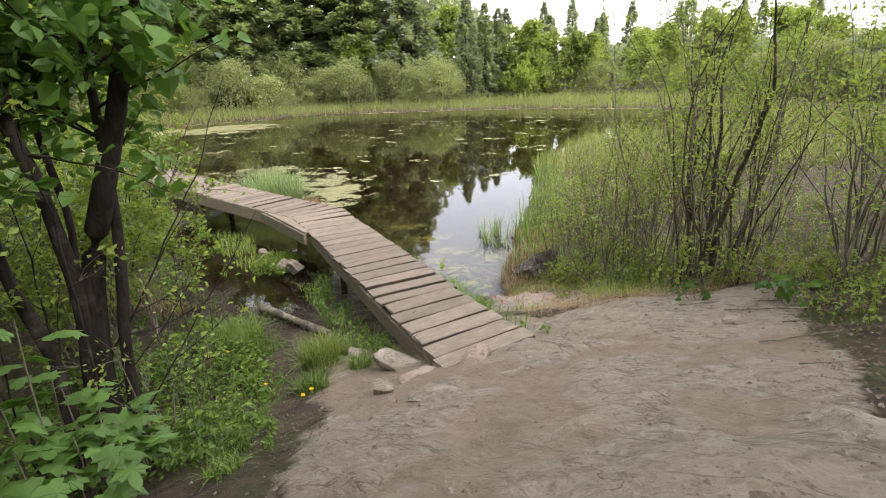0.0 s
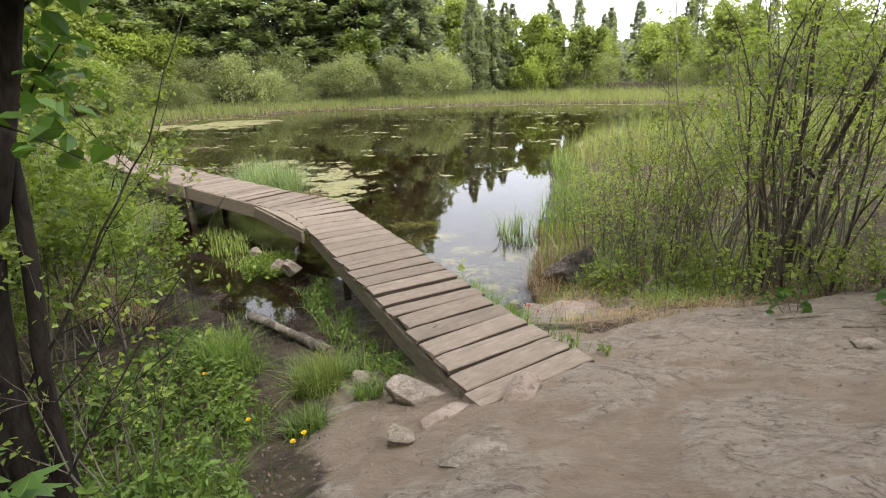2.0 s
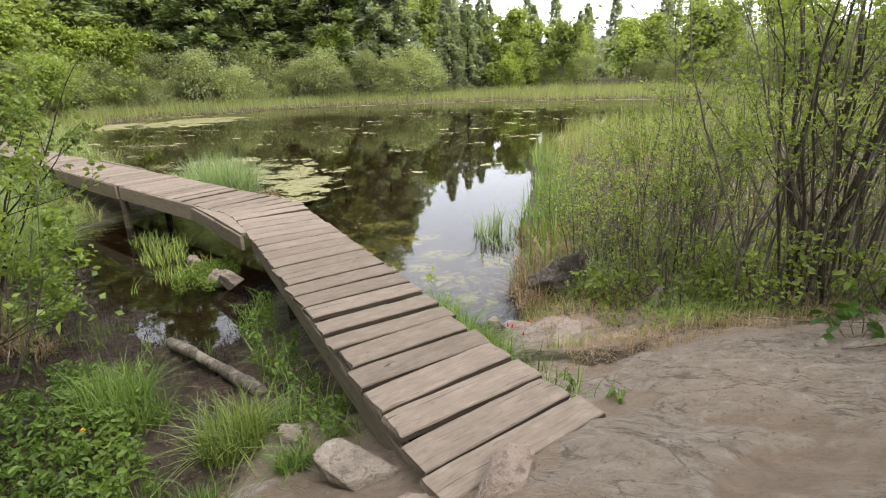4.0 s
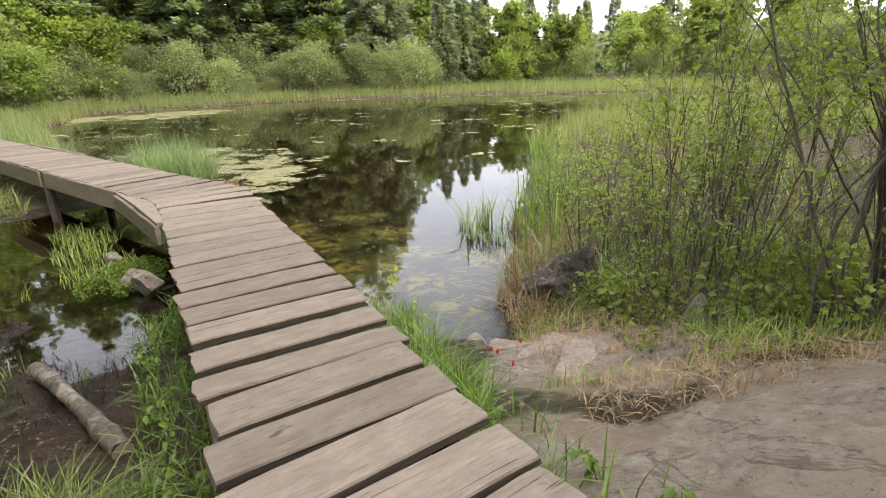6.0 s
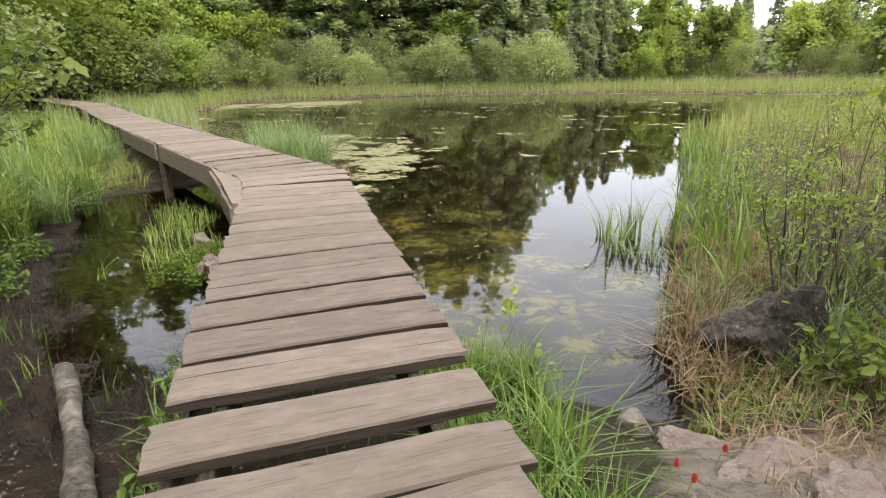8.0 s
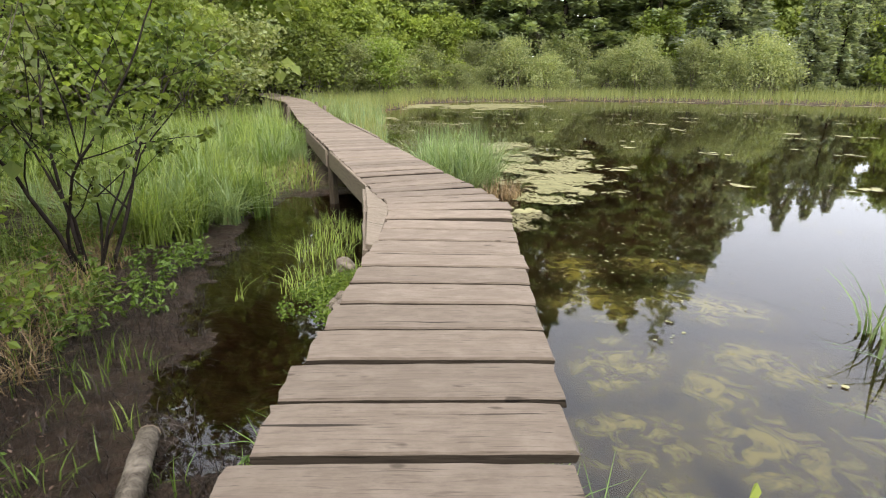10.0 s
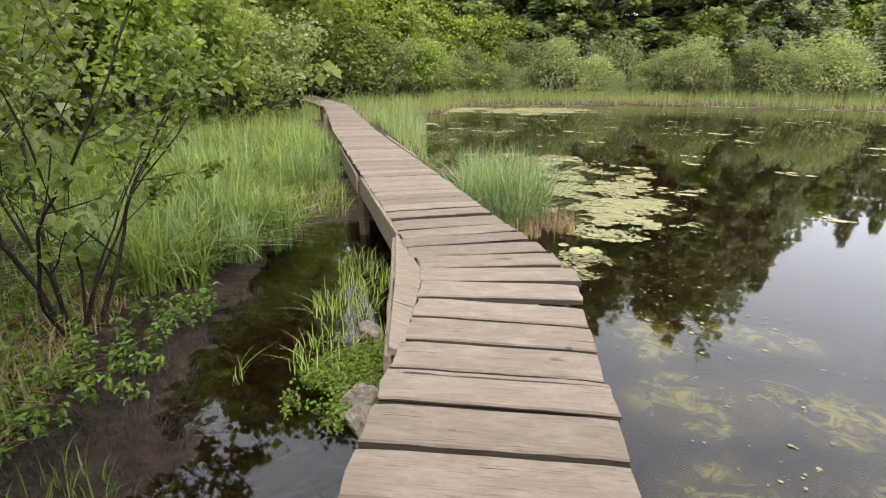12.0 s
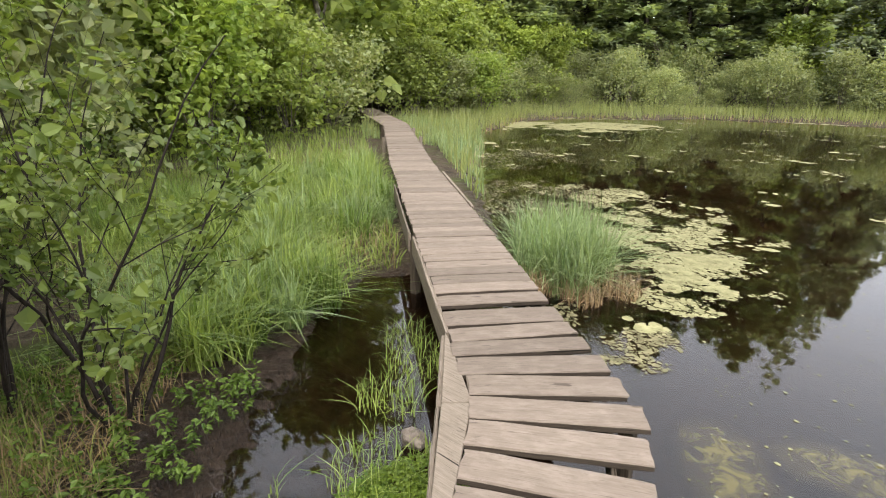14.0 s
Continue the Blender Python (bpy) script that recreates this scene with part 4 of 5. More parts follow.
# right bank: sedges, straw, weeds
m = scatter(21, 16000, (1.0, 9.2, 4.5, 20), lambda x, y, d: (d > 0.02) & (d < 1.0), 0.46, 1.3)
grass_patch("bank_sedge", "tall green sedges crowding the bank", m[:520], 0.70, 0.024, LAWN, 0.85, 5, 22, "sedge")
m = scatter(22, 16000, (1.2, 8.6, 8.0, 21), lambda x, y, d: (d > 0.5) & (y - 0.5 * x > 6.9), 0.40, 1.0)
grass_patch("bank_tall_grass", "tall rank grass growing between the bank shrubs", m[:2400], 0.36, 0.018, GRASS, 0.8, 4, 27)
grass_patch("bank_dead_stalks", "pale dead stalks standing in the rank grass", m[6000:7000], 0.85, 0.008, STRAW, 0.4, 3, 29, "straw")
m = scatter(23, 12000, (0.9, 8.1, 3.6, 12.0), lambda x, y, d: (d > -0.05) & (d < 0.8), 0.42, 1.5)
grass_patch("bank_straw", "matted dead straw hanging over the bank", m[:1500], 0.26, 0.011, STRAW, 1.1, 4, 24, "straw")
m = scatter(25, 14000, (0.9, 6.4, 5.5, 10.5), lambda x, y, d: (d > 0.1) & (y - 0.12 * x > 5.85) & (np.hypot((x - 1.3) / 0.8, (y - 7.1) / 0.6) > 1), 0.44, 1.8)
grass_patch("bank_grass", "thin yellow-green grass at the rock's edge", m[:6500], 0.19, 0.008, GRASS, 0.9, 3, 26)
m = scatter(27, 30000, (1.0, 5.6, 5.5, 9.5), lambda x, y, d: (d > 0.1) & (y - 0.12 * x > 5.75), 0.38, 1.3)
grass_patch("ground_litter", "scattered dry straw and stalks on the soil", m[:11000], 0.10, 0.005, STRAW, 1.7, 3, 28, "straw")


for k, (x, y, n, h, mat) in enumerate([(1.2, 8.5, 150, 0.36, STRAW), (1.15, 8.9, 170, 0.4, STRAW), (1.35, 9.3, 160, 0.4, STRAW), (1.55, 8.25, 70, 0.34, LAWN), (1.95, 8.35, 90, 0.4, GRASS), (1.2, 9.15, 60, 0.5, SEDGE), (2.1, 8.8, 90, 0.5, SEDGE), (2.0, 8.2, 120, 0.3, STRAW)]):
    tuft((x, y), 0.2, n, h, 0.012, mat, 960 + k, "bank_tuft", "dry straw and grass tuft beside the boulder", 1.0)


def weeds(name, label, pts, height, leaf, seed, mat=LEAF_WEED, per=16, broad=True):
    """Low leafy plants, too many to count."""
    r = np.random.default_rng(seed)
    zz = on_ground(pts[:, 0], pts[:, 1])
    n = len(pts)
    H = height * r.uniform(0.4, 1.15, n)
    i = np.repeat(np.arange(n), per)
    q = np.tile(np.linspace(0.25, 1, per), n)
    leanx, leany = r.normal(0, 0.25, n), r.normal(0, 0.25, n)
    p = np.column_stack([pts[i, 0] + leanx[i] * H[i] * q + r.normal(0, 0.02, len(i)), pts[i, 1] + leany[i] * H[i] * q + r.normal(0, 0.02, len(i)), zz[i] + H[i] * q])
    v, f = (leaf_ovals if broad else leaf_quads)(p, leaf, 0.25, 0.55, r, 0.65)
    stems = []
    for k in range(n):
        s = np.linspace(0, 1, 3)
        stems.append(tube(np.column_stack([pts[k, 0] + leanx[k] * H[k] * s, pts[k, 1] + leany[k] * H[k] * s, zz[k] + H[k] * s]), 0.0035 * (1 - 0.6 * s), 3))
    sv, sf = join(stems)
    av, af = join([(v, f), (sv, sf)])
    return tagged(new(name, mesh(name, av, af, mat)), label, "weeds", kind="stuff")


m = scatter(31, 2600, (1.6, 6.7, 5.0, 9.6), lambda x, y, d: (d > 0.35) & (y - 0.2 * x > 6.45), 0.45, 1.1)
weeds("bank_weeds", "leafy green weeds under the shrubs", m[:240], 0.32, 0.05, 32, LEAF_LIME)
m = scatter(33, 3200, (-4.6, 3.2, -1.35, 7.4), lambda x, y, d: (d > 0.1) & (x + 0.28 * (y - 3.2) < -1.55) & (np.hypot(x + 1.9, y - 6.3) > 0.75) & (y < 6.7), 0.46, 0.9)
weeds("gully_weeds", "dense leafy weeds filling the gully", m[:300], 0.34, 0.065, 34)
weeds("gully_herbs", "small dark green herbs between the weeds", scatter(34, 3200, (-4.6, 3.0, -1.3, 7.2), lambda x, y, d: (d > 0.2) & (x + 0.30 * (y - 3.2) < -1.35) & (np.hypot(x + 1.9, y - 6.3) > 0.9), 0.44, 1.4)[:420], 0.2, 0.05, 35)
m = scatter(41, 5200, (2.9, 2.0, 9.5, 10.5), lambda x, y, d: (d > 0.4) & (x - 0.25 * (y - 3) > 3.1), 0.40, 0.8)
weeds("forest_floor_weeds", "leafy green undergrowth below the shrubs", m[:650], 0.45, 0.052, 42, LEAF)
m = scatter(35, 22000, (-4.8, 3.6, -0.6, 8.3), lambda x, y, d: (d > 0.02) & (x + 0.30 * (y - 3.2) < -1.12) & (beside_deck(x, y) > 0.5), 0.50, 1.2)
grass_patch("gully_grass", "bright green grass growing down to the mud", m[:1300], 0.24, 0.009, LAWN, 0.7, 3, 36)
m = scatter(37, 26000, (-2.9, 5.0, 1.6, 9.6), lambda x, y, d: (d > -0.1) & (beside_deck(x, y) > 0.50) & (beside_deck(x, y) < 0.95) & (y - 0.3 * x > 5.0) & (y + 0.4 * x > 5.0) & ((x > -1.2) | (y < 8.9)), 0.44, 1.8)
grass_patch("deck_edge_grass", "fresh grass along the edge of the boards", m[:850], 0.24, 0.011, LAWN, 0.9, 3, 38)
weeds("deck_edge_weeds", "small leafy weeds along the edge of the boards", scatter(59, 900, (-2.4, 5.2, 1.2, 8.6), lambda x, y, d: (d > 0) & (beside_deck(x, y) > 0.5) & (beside_deck(x, y) < 0.9) & (y + 0.4 * x > 5.0))[:60], 0.24, 0.055, 60)
grass_patch("cove_grass", "lush grass between the boards and the cove", scatter(73, 9000, (-0.6, 5.6, 1.1, 8.2), lambda x, y, d: (d > -0.05) & (beside_deck(x, y) > 0.52) & (beside_deck(x, y) < 1.15 - 0.25 * (7.6 - y)) & (x > -0.9), 0.36, 1.6)[:3200], 0.36, 0.013, LAWN, 0.7, 4, 74)
for k, (x, y, q, h, n) in enumerate([(-1.60, 5.68, 0.24, 0.44, 620), (-2.85, 6.35, 0.28, 0.46, 520), (-1.45, 4.72, 0.17, 0.24, 300), (-1.02, 5.2, 0.13, 0.2, 200), (-2.55, 6.2, 0.2, 0.3, 260), (-1.35, 5.95, 0.15, 0.24, 200), (-1.7, 3.3, 0.15, 0.17, 170), (-1.8, 3.85, 0.16, 0.2, 190), (-1.55, 2.85, 0.13, 0.15, 130)]):
    tuft((x, y), q, n, h, 0.011, LAWN if k else GRASS, 80 + k, "grass_tuft", "dense tuft of arching green grass on dark soil", 0.75)
for k, (x, y, q, h, n, z) in enumerate([(-3.9, 10.15, 0.45, 0.32, 420, None), (-4.6, 10.9, 0.4, 0.34, 380, None), (-4.9, 11.6, 0.4, 0.3, 300, None), (-4.35, 9.45, 0.05, 0.34, 16, 0.0), (-3.35, 7.75, 0.06, 0.3, 18, None), (-5.35, 11.9, 0.35, 0.3, 240, None)]):
    tuft((x, y), q, int(n * 0.45), h * 0.8, 0.010, GRASS, 90 + k, "pool_grass", "limp green grass rising from the shallow pool", 0.8, 0.0 if z is None else z)
m = scatter(39, 9000, (-4.5, 9.2, -2.7, 11.2), lambda x, y, d: (np.hypot((x + 3.5) / 0.45, (y - 9.9) / 0.62) < 1) & (beside_deck(x, y) > 0.5), 0.42, 2.0)
v, f = leaf_quads(np.column_stack([np.repeat(m[:, 0], 4), np.repeat(m[:, 1], 4), rng.uniform(0.01, 0.12, len(m) * 4)]) + rng.normal(0, 0.012, (len(m) * 4, 3)), 0.035, 0.1, 0.8, rng, 0.7)
tagged(new("moss_mat", mesh("moss_mat", v, f, MOSS)), "mat of small bright green creeping leaves on the pool", "moss", kind="stuff")
m = scatter(29, 6000, (-7.5, 7.6, -4.6, 10.5), lambda x, y, d: (d > 0.05) & (d < 2.6), 0.45, 1.2)
weeds("pool_bank_weeds", "low green herbs on the muddy bank", m[:230], 0.26, 0.06, 30)
grass_patch("pool_bank_straw", "grey dead grass matted on the mud", scatter(43, 6000, (-7.0, 7.4, -4.2, 11), lambda x, y, d: (d > 0.75) & (d < 2.0), 0.42, 1.4)[:2000], 0.30, 0.010, STRAW, 1.5, 4, 44, "straw")
grass_patch("pool_bank_grass", "green grass on the muddy pool bank", scatter(45, 9000, (-8.2, 7.2, -4.4, 13), lambda x, y, d: (d > 0.7) & (d < 3) & left_of_deck(x, y), 0.46, 1.0)[:4200], 0.34, 0.009, GRASS, 0.7, 3, 46)

def litter(name, label, pts, size, mat, seed):
    """Fallen leaves lying flat."""
    r = np.random.default_rng(seed)
    p = np.column_stack([pts, on_ground(pts[:, 0], pts[:, 1]) + 0.008])
    v, f = leaf_quads(p, size, 0.0, 0.6, r, 0.9)
    tagged(new(name, mesh(name, v, f, mat)), label, "leaf litter", kind="stuff")


litter("leaf_litter", "brown fallen leaves scattered under the shrubs", scatter(47, 16000, (1.6, 1.5, 7.5, 9.5), lambda x, y, d: (d > 0.1) & ((x - 0.5 * (y - 3.15) > 2.55) | (y - 0.15 * (x - 1.5) > 6.2)))[:7000], 0.045, OLDLEAF, 48)
litter("leaf_litter", "brown fallen leaves scattered in the gully", scatter(49, 9000, (-5, 3, -0.8, 8.2), lambda x, y, d: (d > 0.5) & (x + 0.28 * (y - 3.2) < -0.9))[:3000], 0.032, OLDLEAF, 50)
grass_patch("pool_debris", "dark sodden stalks and twigs lying on the mud", scatter(51, 9000, (-5.8, 7.0, -2.2, 11.5), lambda x, y, d: (d > -0.25) & (d < 1.7))[:3600], 0.14, 0.006, BARK_DARK, 2.2, 3, 52, "debris")


def pebbles(seed, n, box, keep):
    """Loose grit and small stones."""
    r = np.random.default_rng(seed)
    pts = scatter(seed, n, box, keep)
    n = len(pts)
    z = on_ground(pts[:, 0], pts[:, 1])
    base = np.array([(1, 0, 0), (0, 1, 0), (-1, 0, 0), (0, -1, 0), (0, 0, 0.8), (0, 0, -0.8)])
    size = 0.008 * r.lognormal(0, 0.55, n)
    v = base[None] * size[:, None, None] * r.uniform(0.6, 1.3, (n, 6, 3)) + np.column_stack([pts, z])[:, None]
    tri = np.array([(0, 1, 4), (1, 2, 4), (2, 3, 4), (3, 0, 4), (1, 0, 5), (2, 1, 5), (3, 2, 5), (0, 3, 5)])
    f = (np.arange(n)[:, None, None] * 6 + tri[None]).reshape(-1, 3)
    tagged(new("pebbles", mesh("pebbles", v.reshape(-1, 3), f, ROCK)), "loose grit and pebbles strewn over the rock", "pebbles", kind="stuff")


pebbles(53, 2600, (-1.8, 0.8, 4.0, 7.6), lambda x, y, d: d > 0.2)

# ---- shrubs and near trees ----
for k, (x, y, h, st, lf, mat) in enumerate([(2.5, 8.1, 2.4, 9, 1500, LEAF), (3.35, 7.1, 4.2, 9, 2400, LEAF), (3.75, 6.85, 4.6, 8, 2400, LEAF), (4.3, 7.6, 4.4, 10, 2600, LEAF), (3.4, 8.5, 3.6, 10, 2000, LEAF),
                                            (2.4, 9.7, 1.5, 9, 800, LEAF), (2.5, 11.6, 1.2, 8, 560, LEAF), (3.3, 13.2, 1.2, 8, 560, LEAF), (4.3, 10.5, 1.7, 7, 600, LEAF), (5.4, 8.9, 3.4, 7, 1500, LEAF),
                                            (5.3, 6.2, 4.2, 8, 2300, LEAF), (6.4, 7.4, 4.2, 6, 1600, LEAF), (4.6, 15.8, 1.3, 8, 700, LEAF), (5.8, 12.6, 1.8, 7, 900, LEAF), (6.8, 19.0, 1.5, 8, 900, LEAF), (4.7, 5.3, 3.6, 8, 2200, LEAF), (4.6, 4.0, 3.0, 7, 1500, LEAF), (6.0, 4.2, 4.0, 8, 2300, LEAF), (7.6, 5.6, 4.0, 6, 1600, LEAF), (7.8, 9.2, 3.4, 6, 1500, LEAF), (3.0, 9.0, 2.6, 9, 1500, LEAF), (7.4, 15.2, 2.2, 7, 1300, LEAF_LIME)]):
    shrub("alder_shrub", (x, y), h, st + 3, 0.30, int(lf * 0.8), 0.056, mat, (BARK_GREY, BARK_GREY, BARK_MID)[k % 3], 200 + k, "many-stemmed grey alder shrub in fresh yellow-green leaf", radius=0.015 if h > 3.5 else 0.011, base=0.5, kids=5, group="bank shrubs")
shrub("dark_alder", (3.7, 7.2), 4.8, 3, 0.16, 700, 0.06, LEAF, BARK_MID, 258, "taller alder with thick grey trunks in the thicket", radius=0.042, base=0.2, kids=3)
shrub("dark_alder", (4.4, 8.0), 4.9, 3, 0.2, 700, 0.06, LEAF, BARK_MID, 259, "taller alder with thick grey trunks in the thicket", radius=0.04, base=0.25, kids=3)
for k, (x, y, h) in enumerate([(2.8, 7.9, 1.3), (3.5, 7.3, 1.5), (4.1, 6.6, 1.5), (4.6, 6.1, 1.3), (3.0, 8.8, 1.4), (2.2, 9.3, 1.1)]):
    shrub("dead_brush", (x, y), h, 13, 0.9, 60, 0.05, LEAF_GREEN, BARK_GREY, 260 + k, "tangle of bare grey twigs with few leaves", "brush", radius=0.007, base=0.5, depth=2, kids=5, group="dead brush", wander=0.2)
for k, (x, y, h, n) in enumerate([(3.0, 6.75, 0.75, 170), (3.5, 6.55, 0.85, 200), (2.45, 7.2, 0.6, 120), (1.95, 7.9, 0.7, 130), (2.3, 8.3, 0.75, 150), (4.3, 5.9, 0.8, 190), (3.9, 6.2, 0.6, 120), (2.9, 7.5, 0.8, 180), (1.85, 8.3, 0.5, 90)]):
    shrub("leafy_sprout", (x, y), h, 8, 0.6, int(n * 1.15), 0.058, (LEAF_LIME, LEAF, LEAF)[k % 3], TWIG, 280 + k, "low leafy sprout in front of the thicket", "sprout", True, 0.006, (0, 0), 0.18, 1, 0.25, 4, "bank sprouts")


def foreground_tree():
    r = np.random.default_rng(301)
    x0, y0 = -2.85, 3.85
    z0 = ground_at(x0, y0)
    ob = thing("foreground_tree", "dark multi-trunked maple standing at the path's edge", "tree", (x0, y0, z0 - 0.05))
    courses = [([(-2.98, 3.85, z0), (-2.93, 3.85, 1.4), (-2.77, 3.85, 2.37), (-2.39, 3.85, 3.28), (-2.20, 3.85, 3.8), (-2.05, 3.9, 4.3), (-1.9, 4.0, 5.4), (-1.75, 4.1, 6.6)], 0.080),
               ([(-3.05, 3.8, z0), (-3.0, 3.8, 1.4), (-2.88, 3.75, 2.2), (-2.92, 3.7, 2.9), (-3.05, 3.7, 3.5), (-3.1, 3.6, 4.0), (-3.25, 3.6, 5.2)], 0.060),
               ([(-2.8, 3.9, z0), (-2.78, 3.95, 1.5), (-2.62, 3.95, 2.4), (-2.58, 4.0, 3.2), (-2.55, 4.0, 4.2), (-2.45, 4.1, 5.4)], 0.045),
               ([(-3.2, 3.7, z0), (-3.2, 3.7, 1.6), (-3.3, 3.6, 2.4), (-3.25, 3.6, 3.3), (-3.35, 3.5, 4.6)], 0.05),
               ([(-3.1, 4.0, z0), (-3.12, 4.0, 1.8), (-3.02, 4.1, 2.6), (-3.1, 4.1, 3.6), (-3.0, 4.2, 5.0)], 0.035)]
    ends_of = []
    for pts, rad in courses:
        q = np.array(pts) - [x0, y0, z0 - 0.05]
        s = np.linspace(0, len(q) - 1, 4 * len(q))
        c = np.stack([np.interp(s, np.arange(len(q)), q[:, i]) for i in range(3)], 1)
        c[1:-1] = (c[:-2] + c[1:-1] * 2 + c[2:]) / 4
        c = c + np.cumsum(r.normal(0, 0.004, c.shape), 0)
        f = np.linspace(0, 1, len(c))
        radii = rad * (1.25 - 0.75 * f) * (1 + 0.06 * np.sin(f * 23))
        radii[:3] *= [1.6, 1.3, 1.1]
        pieces = [tube(c, radii, 10)]
        for k in range(12):
            i = int(r.uniform(0.55, 0.97) * (len(c) - 1))
            for p, rr, dep in branch_paths(r, c[i], (r.normal(0, 1), r.normal(0, 1), 0.6), r.uniform(0.5, 1.3), 0.012, 1, 0.15, 0.2, 3):
                pieces.append(tube(p, rr, 4))
                ends_of.append((p, rr, dep))
        part("trunk", mesh("trunk", *join(pieces), BARK_DARK, smooth=True), ob)
    part("foliage", mesh("foliage", *leaf_ovals(along(r, ends_of, 3600, 0.09, 1, 0.3), 0.12, r=r), LEAF_MAPLE), ob)
    hang = np.array([-2.0, 3.55, 4.0]) + r.normal(0, 1, (46, 3)) * [0.26, 0.16, 0.17] - [x0, y0, z0 - 0.05]
    limb = [(-2.2, 3.85, 3.8), (-2.1, 3.7, 3.95), (-2.0, 3.55, 4.05), (-1.85, 3.4, 4.0)]
    part("low_branch", mesh("low_branch", *tube(np.array(limb) - [x0, y0, z0 - 0.05], [0.02, 0.014, 0.01, 0.005], 5), BARK_DARK), ob)
    part("low_foliage", mesh("low_foliage", *leaf_ovals(hang, 0.16, 0.5, 0.95, r), LEAF_MAPLE), ob)


foreground_tree()
shrub("understory_shrub", (-3.15, 3.45), 3.4, 8, 0.42, 500, 0.06, LEAF, BARK_DARK, 302, "thin dark bare stems with few leaves", radius=0.014, base=0.4)
shrub("understory_shrub", (-2.6, 4.1), 1.9, 7, 0.4, 260, 0.05, LEAF, BARK_GREY, 303, "thin grey stems with few small leaves", radius=0.009, base=0.25)
for k, (x, y, h, lf) in enumerate([(-4.4, 6.9, 3.1, 5200), (-5.1, 6.3, 3.4, 5000), (-4.25, 5.5, 2.6, 3800), (-5.3, 4.9, 3.6, 2800), (-6.3, 7.0, 3.6, 2600)]):
    shrub("green_shrub", (x, y), h, 9, 0.5, lf, 0.066, LEAF_GREEN, BARK_GREY, 310 + k, "bushy shrub with small bright green leaves", radius=0.014, base=0.35, kids=5, group="gully shrubs")
shrub("alder_sapling", (-6.0, 8.95), 3.5, 8, 0.6, 1900, 0.086, LEAF_ALDER, BARK_DARK, 320, "young alder with rounded leaves on dark forked stems", "sapling", True, 0.021, (0.1, 0.05), 0.2, 2, 0.3, 5)
shrub("alder_sapling", (-6.7, 8.3), 3.6, 7, 0.5, 1700, 0.084, LEAF_ALDER, BARK_DARK, 321, "young alder with rounded leaves on dark forked stems", "sapling", True, 0.02, (0, 0), 0.2, 2, 0.3, 5)


def maple_seedling(at, height, count, seed, size=0.21):
    r = np.random.default_rng(seed)
    z = ground_at(*at)
    ob = thing("maple_seedling", "maple seedling with large lobed bright green leaves", "seedling", (at[0], at[1], z - 0.02), "maple seedlings")
    lobes = np.array([(0, 0), (0.18, -0.10), (0.42, 0.02), (0.30, 0.16), (0.55, 0.38), (0.36, 0.40), (0.30, 0.52), (0.16, 0.50), (0.16, 0.70), (0, 1.0)])
    outline = np.concatenate([lobes, (lobes * [-1, 1])[1:-1][::-1]])
    stem = np.column_stack([r.normal(0, 0.01, 5).cumsum(), r.normal(0, 0.01, 5).cumsum(), np.linspace(0, height, 5)])
    part("stem", mesh("stem", *tube(stem, np.linspace(0.008, 0.004, 5), 5), TWIG), ob)
    for k in range(count):
        bm = bmesh.new()
        s = size * r.uniform(0.6, 1.15)
        mid = bm.verts.new((0, 0.38 * s, 0.012))
        vs = [bm.verts.new((x * s, y * s, -0.05 * s * abs(x) * 4 - 0.16 * s * y * y)) for x, y in outline]
        for i in range(len(vs)):
            bm.faces.new((mid, vs[i], vs[(i + 1) % len(vs)]))
        me = bpy.data.meshes.new("leaf")
        bm.to_mesh(me)
        bm.free()
        me.materials.append(LEAF_MAPLE)
        leaf = part("leaf", me, ob)
        a, q = r.uniform(0, 6.28), r.uniform(0.2, 1.0)
        leaf.matrix_basis = Matrix.Translation((math.cos(a) * size * 1.1 * q * 1.1, math.sin(a) * size * 1.1 * q * 1.1, height * r.uniform(0.45, 1.02))) @ Matrix.Rotation(a - 1.57, 4, "Z") @ Matrix.Rotation(r.normal(-0.3, 0.25), 4, "X") @ Matrix.Rotation(r.normal(0, 0.25), 4, "Y")


for k, (x, y, h, n) in enumerate([(-2.25, 2.75, 0.75, 14), (-2.5, 2.9, 0.95, 14), (-2.05, 2.6, 0.55, 12), (-2.65, 2.6, 1.0, 13), (-2.3, 3.2, 0.55, 11), (-2.5, 2.7, 1.45, 10), (-2.1, 2.35, 0.45, 11), (-2.75, 3.1, 1.05, 12), (-2.4, 2.35, 0.7, 13), (-2.2, 2.5, 0.65, 12)]):
    maple_seedling((x, y), h, n, 330 + k)
shrub("maple_sprout", (2.9, 5.6), 0.4, 4, 0.9, 26, 0.10, LEAF_MAPLE, TWIG, 340, "trailing sprout with a few green leaves on bare rock", "seedling", True, 0.005, (-0.3, 0), 0.08, 1, 0.4)
shrub("maple_sprout", (3.7, 5.2), 0.5, 5, 0.9, 40, 0.11, LEAF_MAPLE, TWIG, 341, "trailing sprout with a few green leaves on bare rock", "seedling", True, 0.005, (-0.2, 0), 0.1, 1, 0.4)
shrub("bog_sprig", (-0.25, 8.05), 0.75, 2, 0.35, 26, 0.075, LEAF_LIME, TWIG, 342, "single leafy sprig growing from the shallows", "sprig", True, 0.005, (0.25, 0.2), 0.03, 1, 0.6)
shrub("bog_sprig", (0.1, 8.0), 0.55, 2, 0.3, 20, 0.06, LEAF_LIME, TWIG, 343, "single leafy sprig growing from the shallows", "sprig", True, 0.004, (0, 0), 0.03, 1, 0.6)


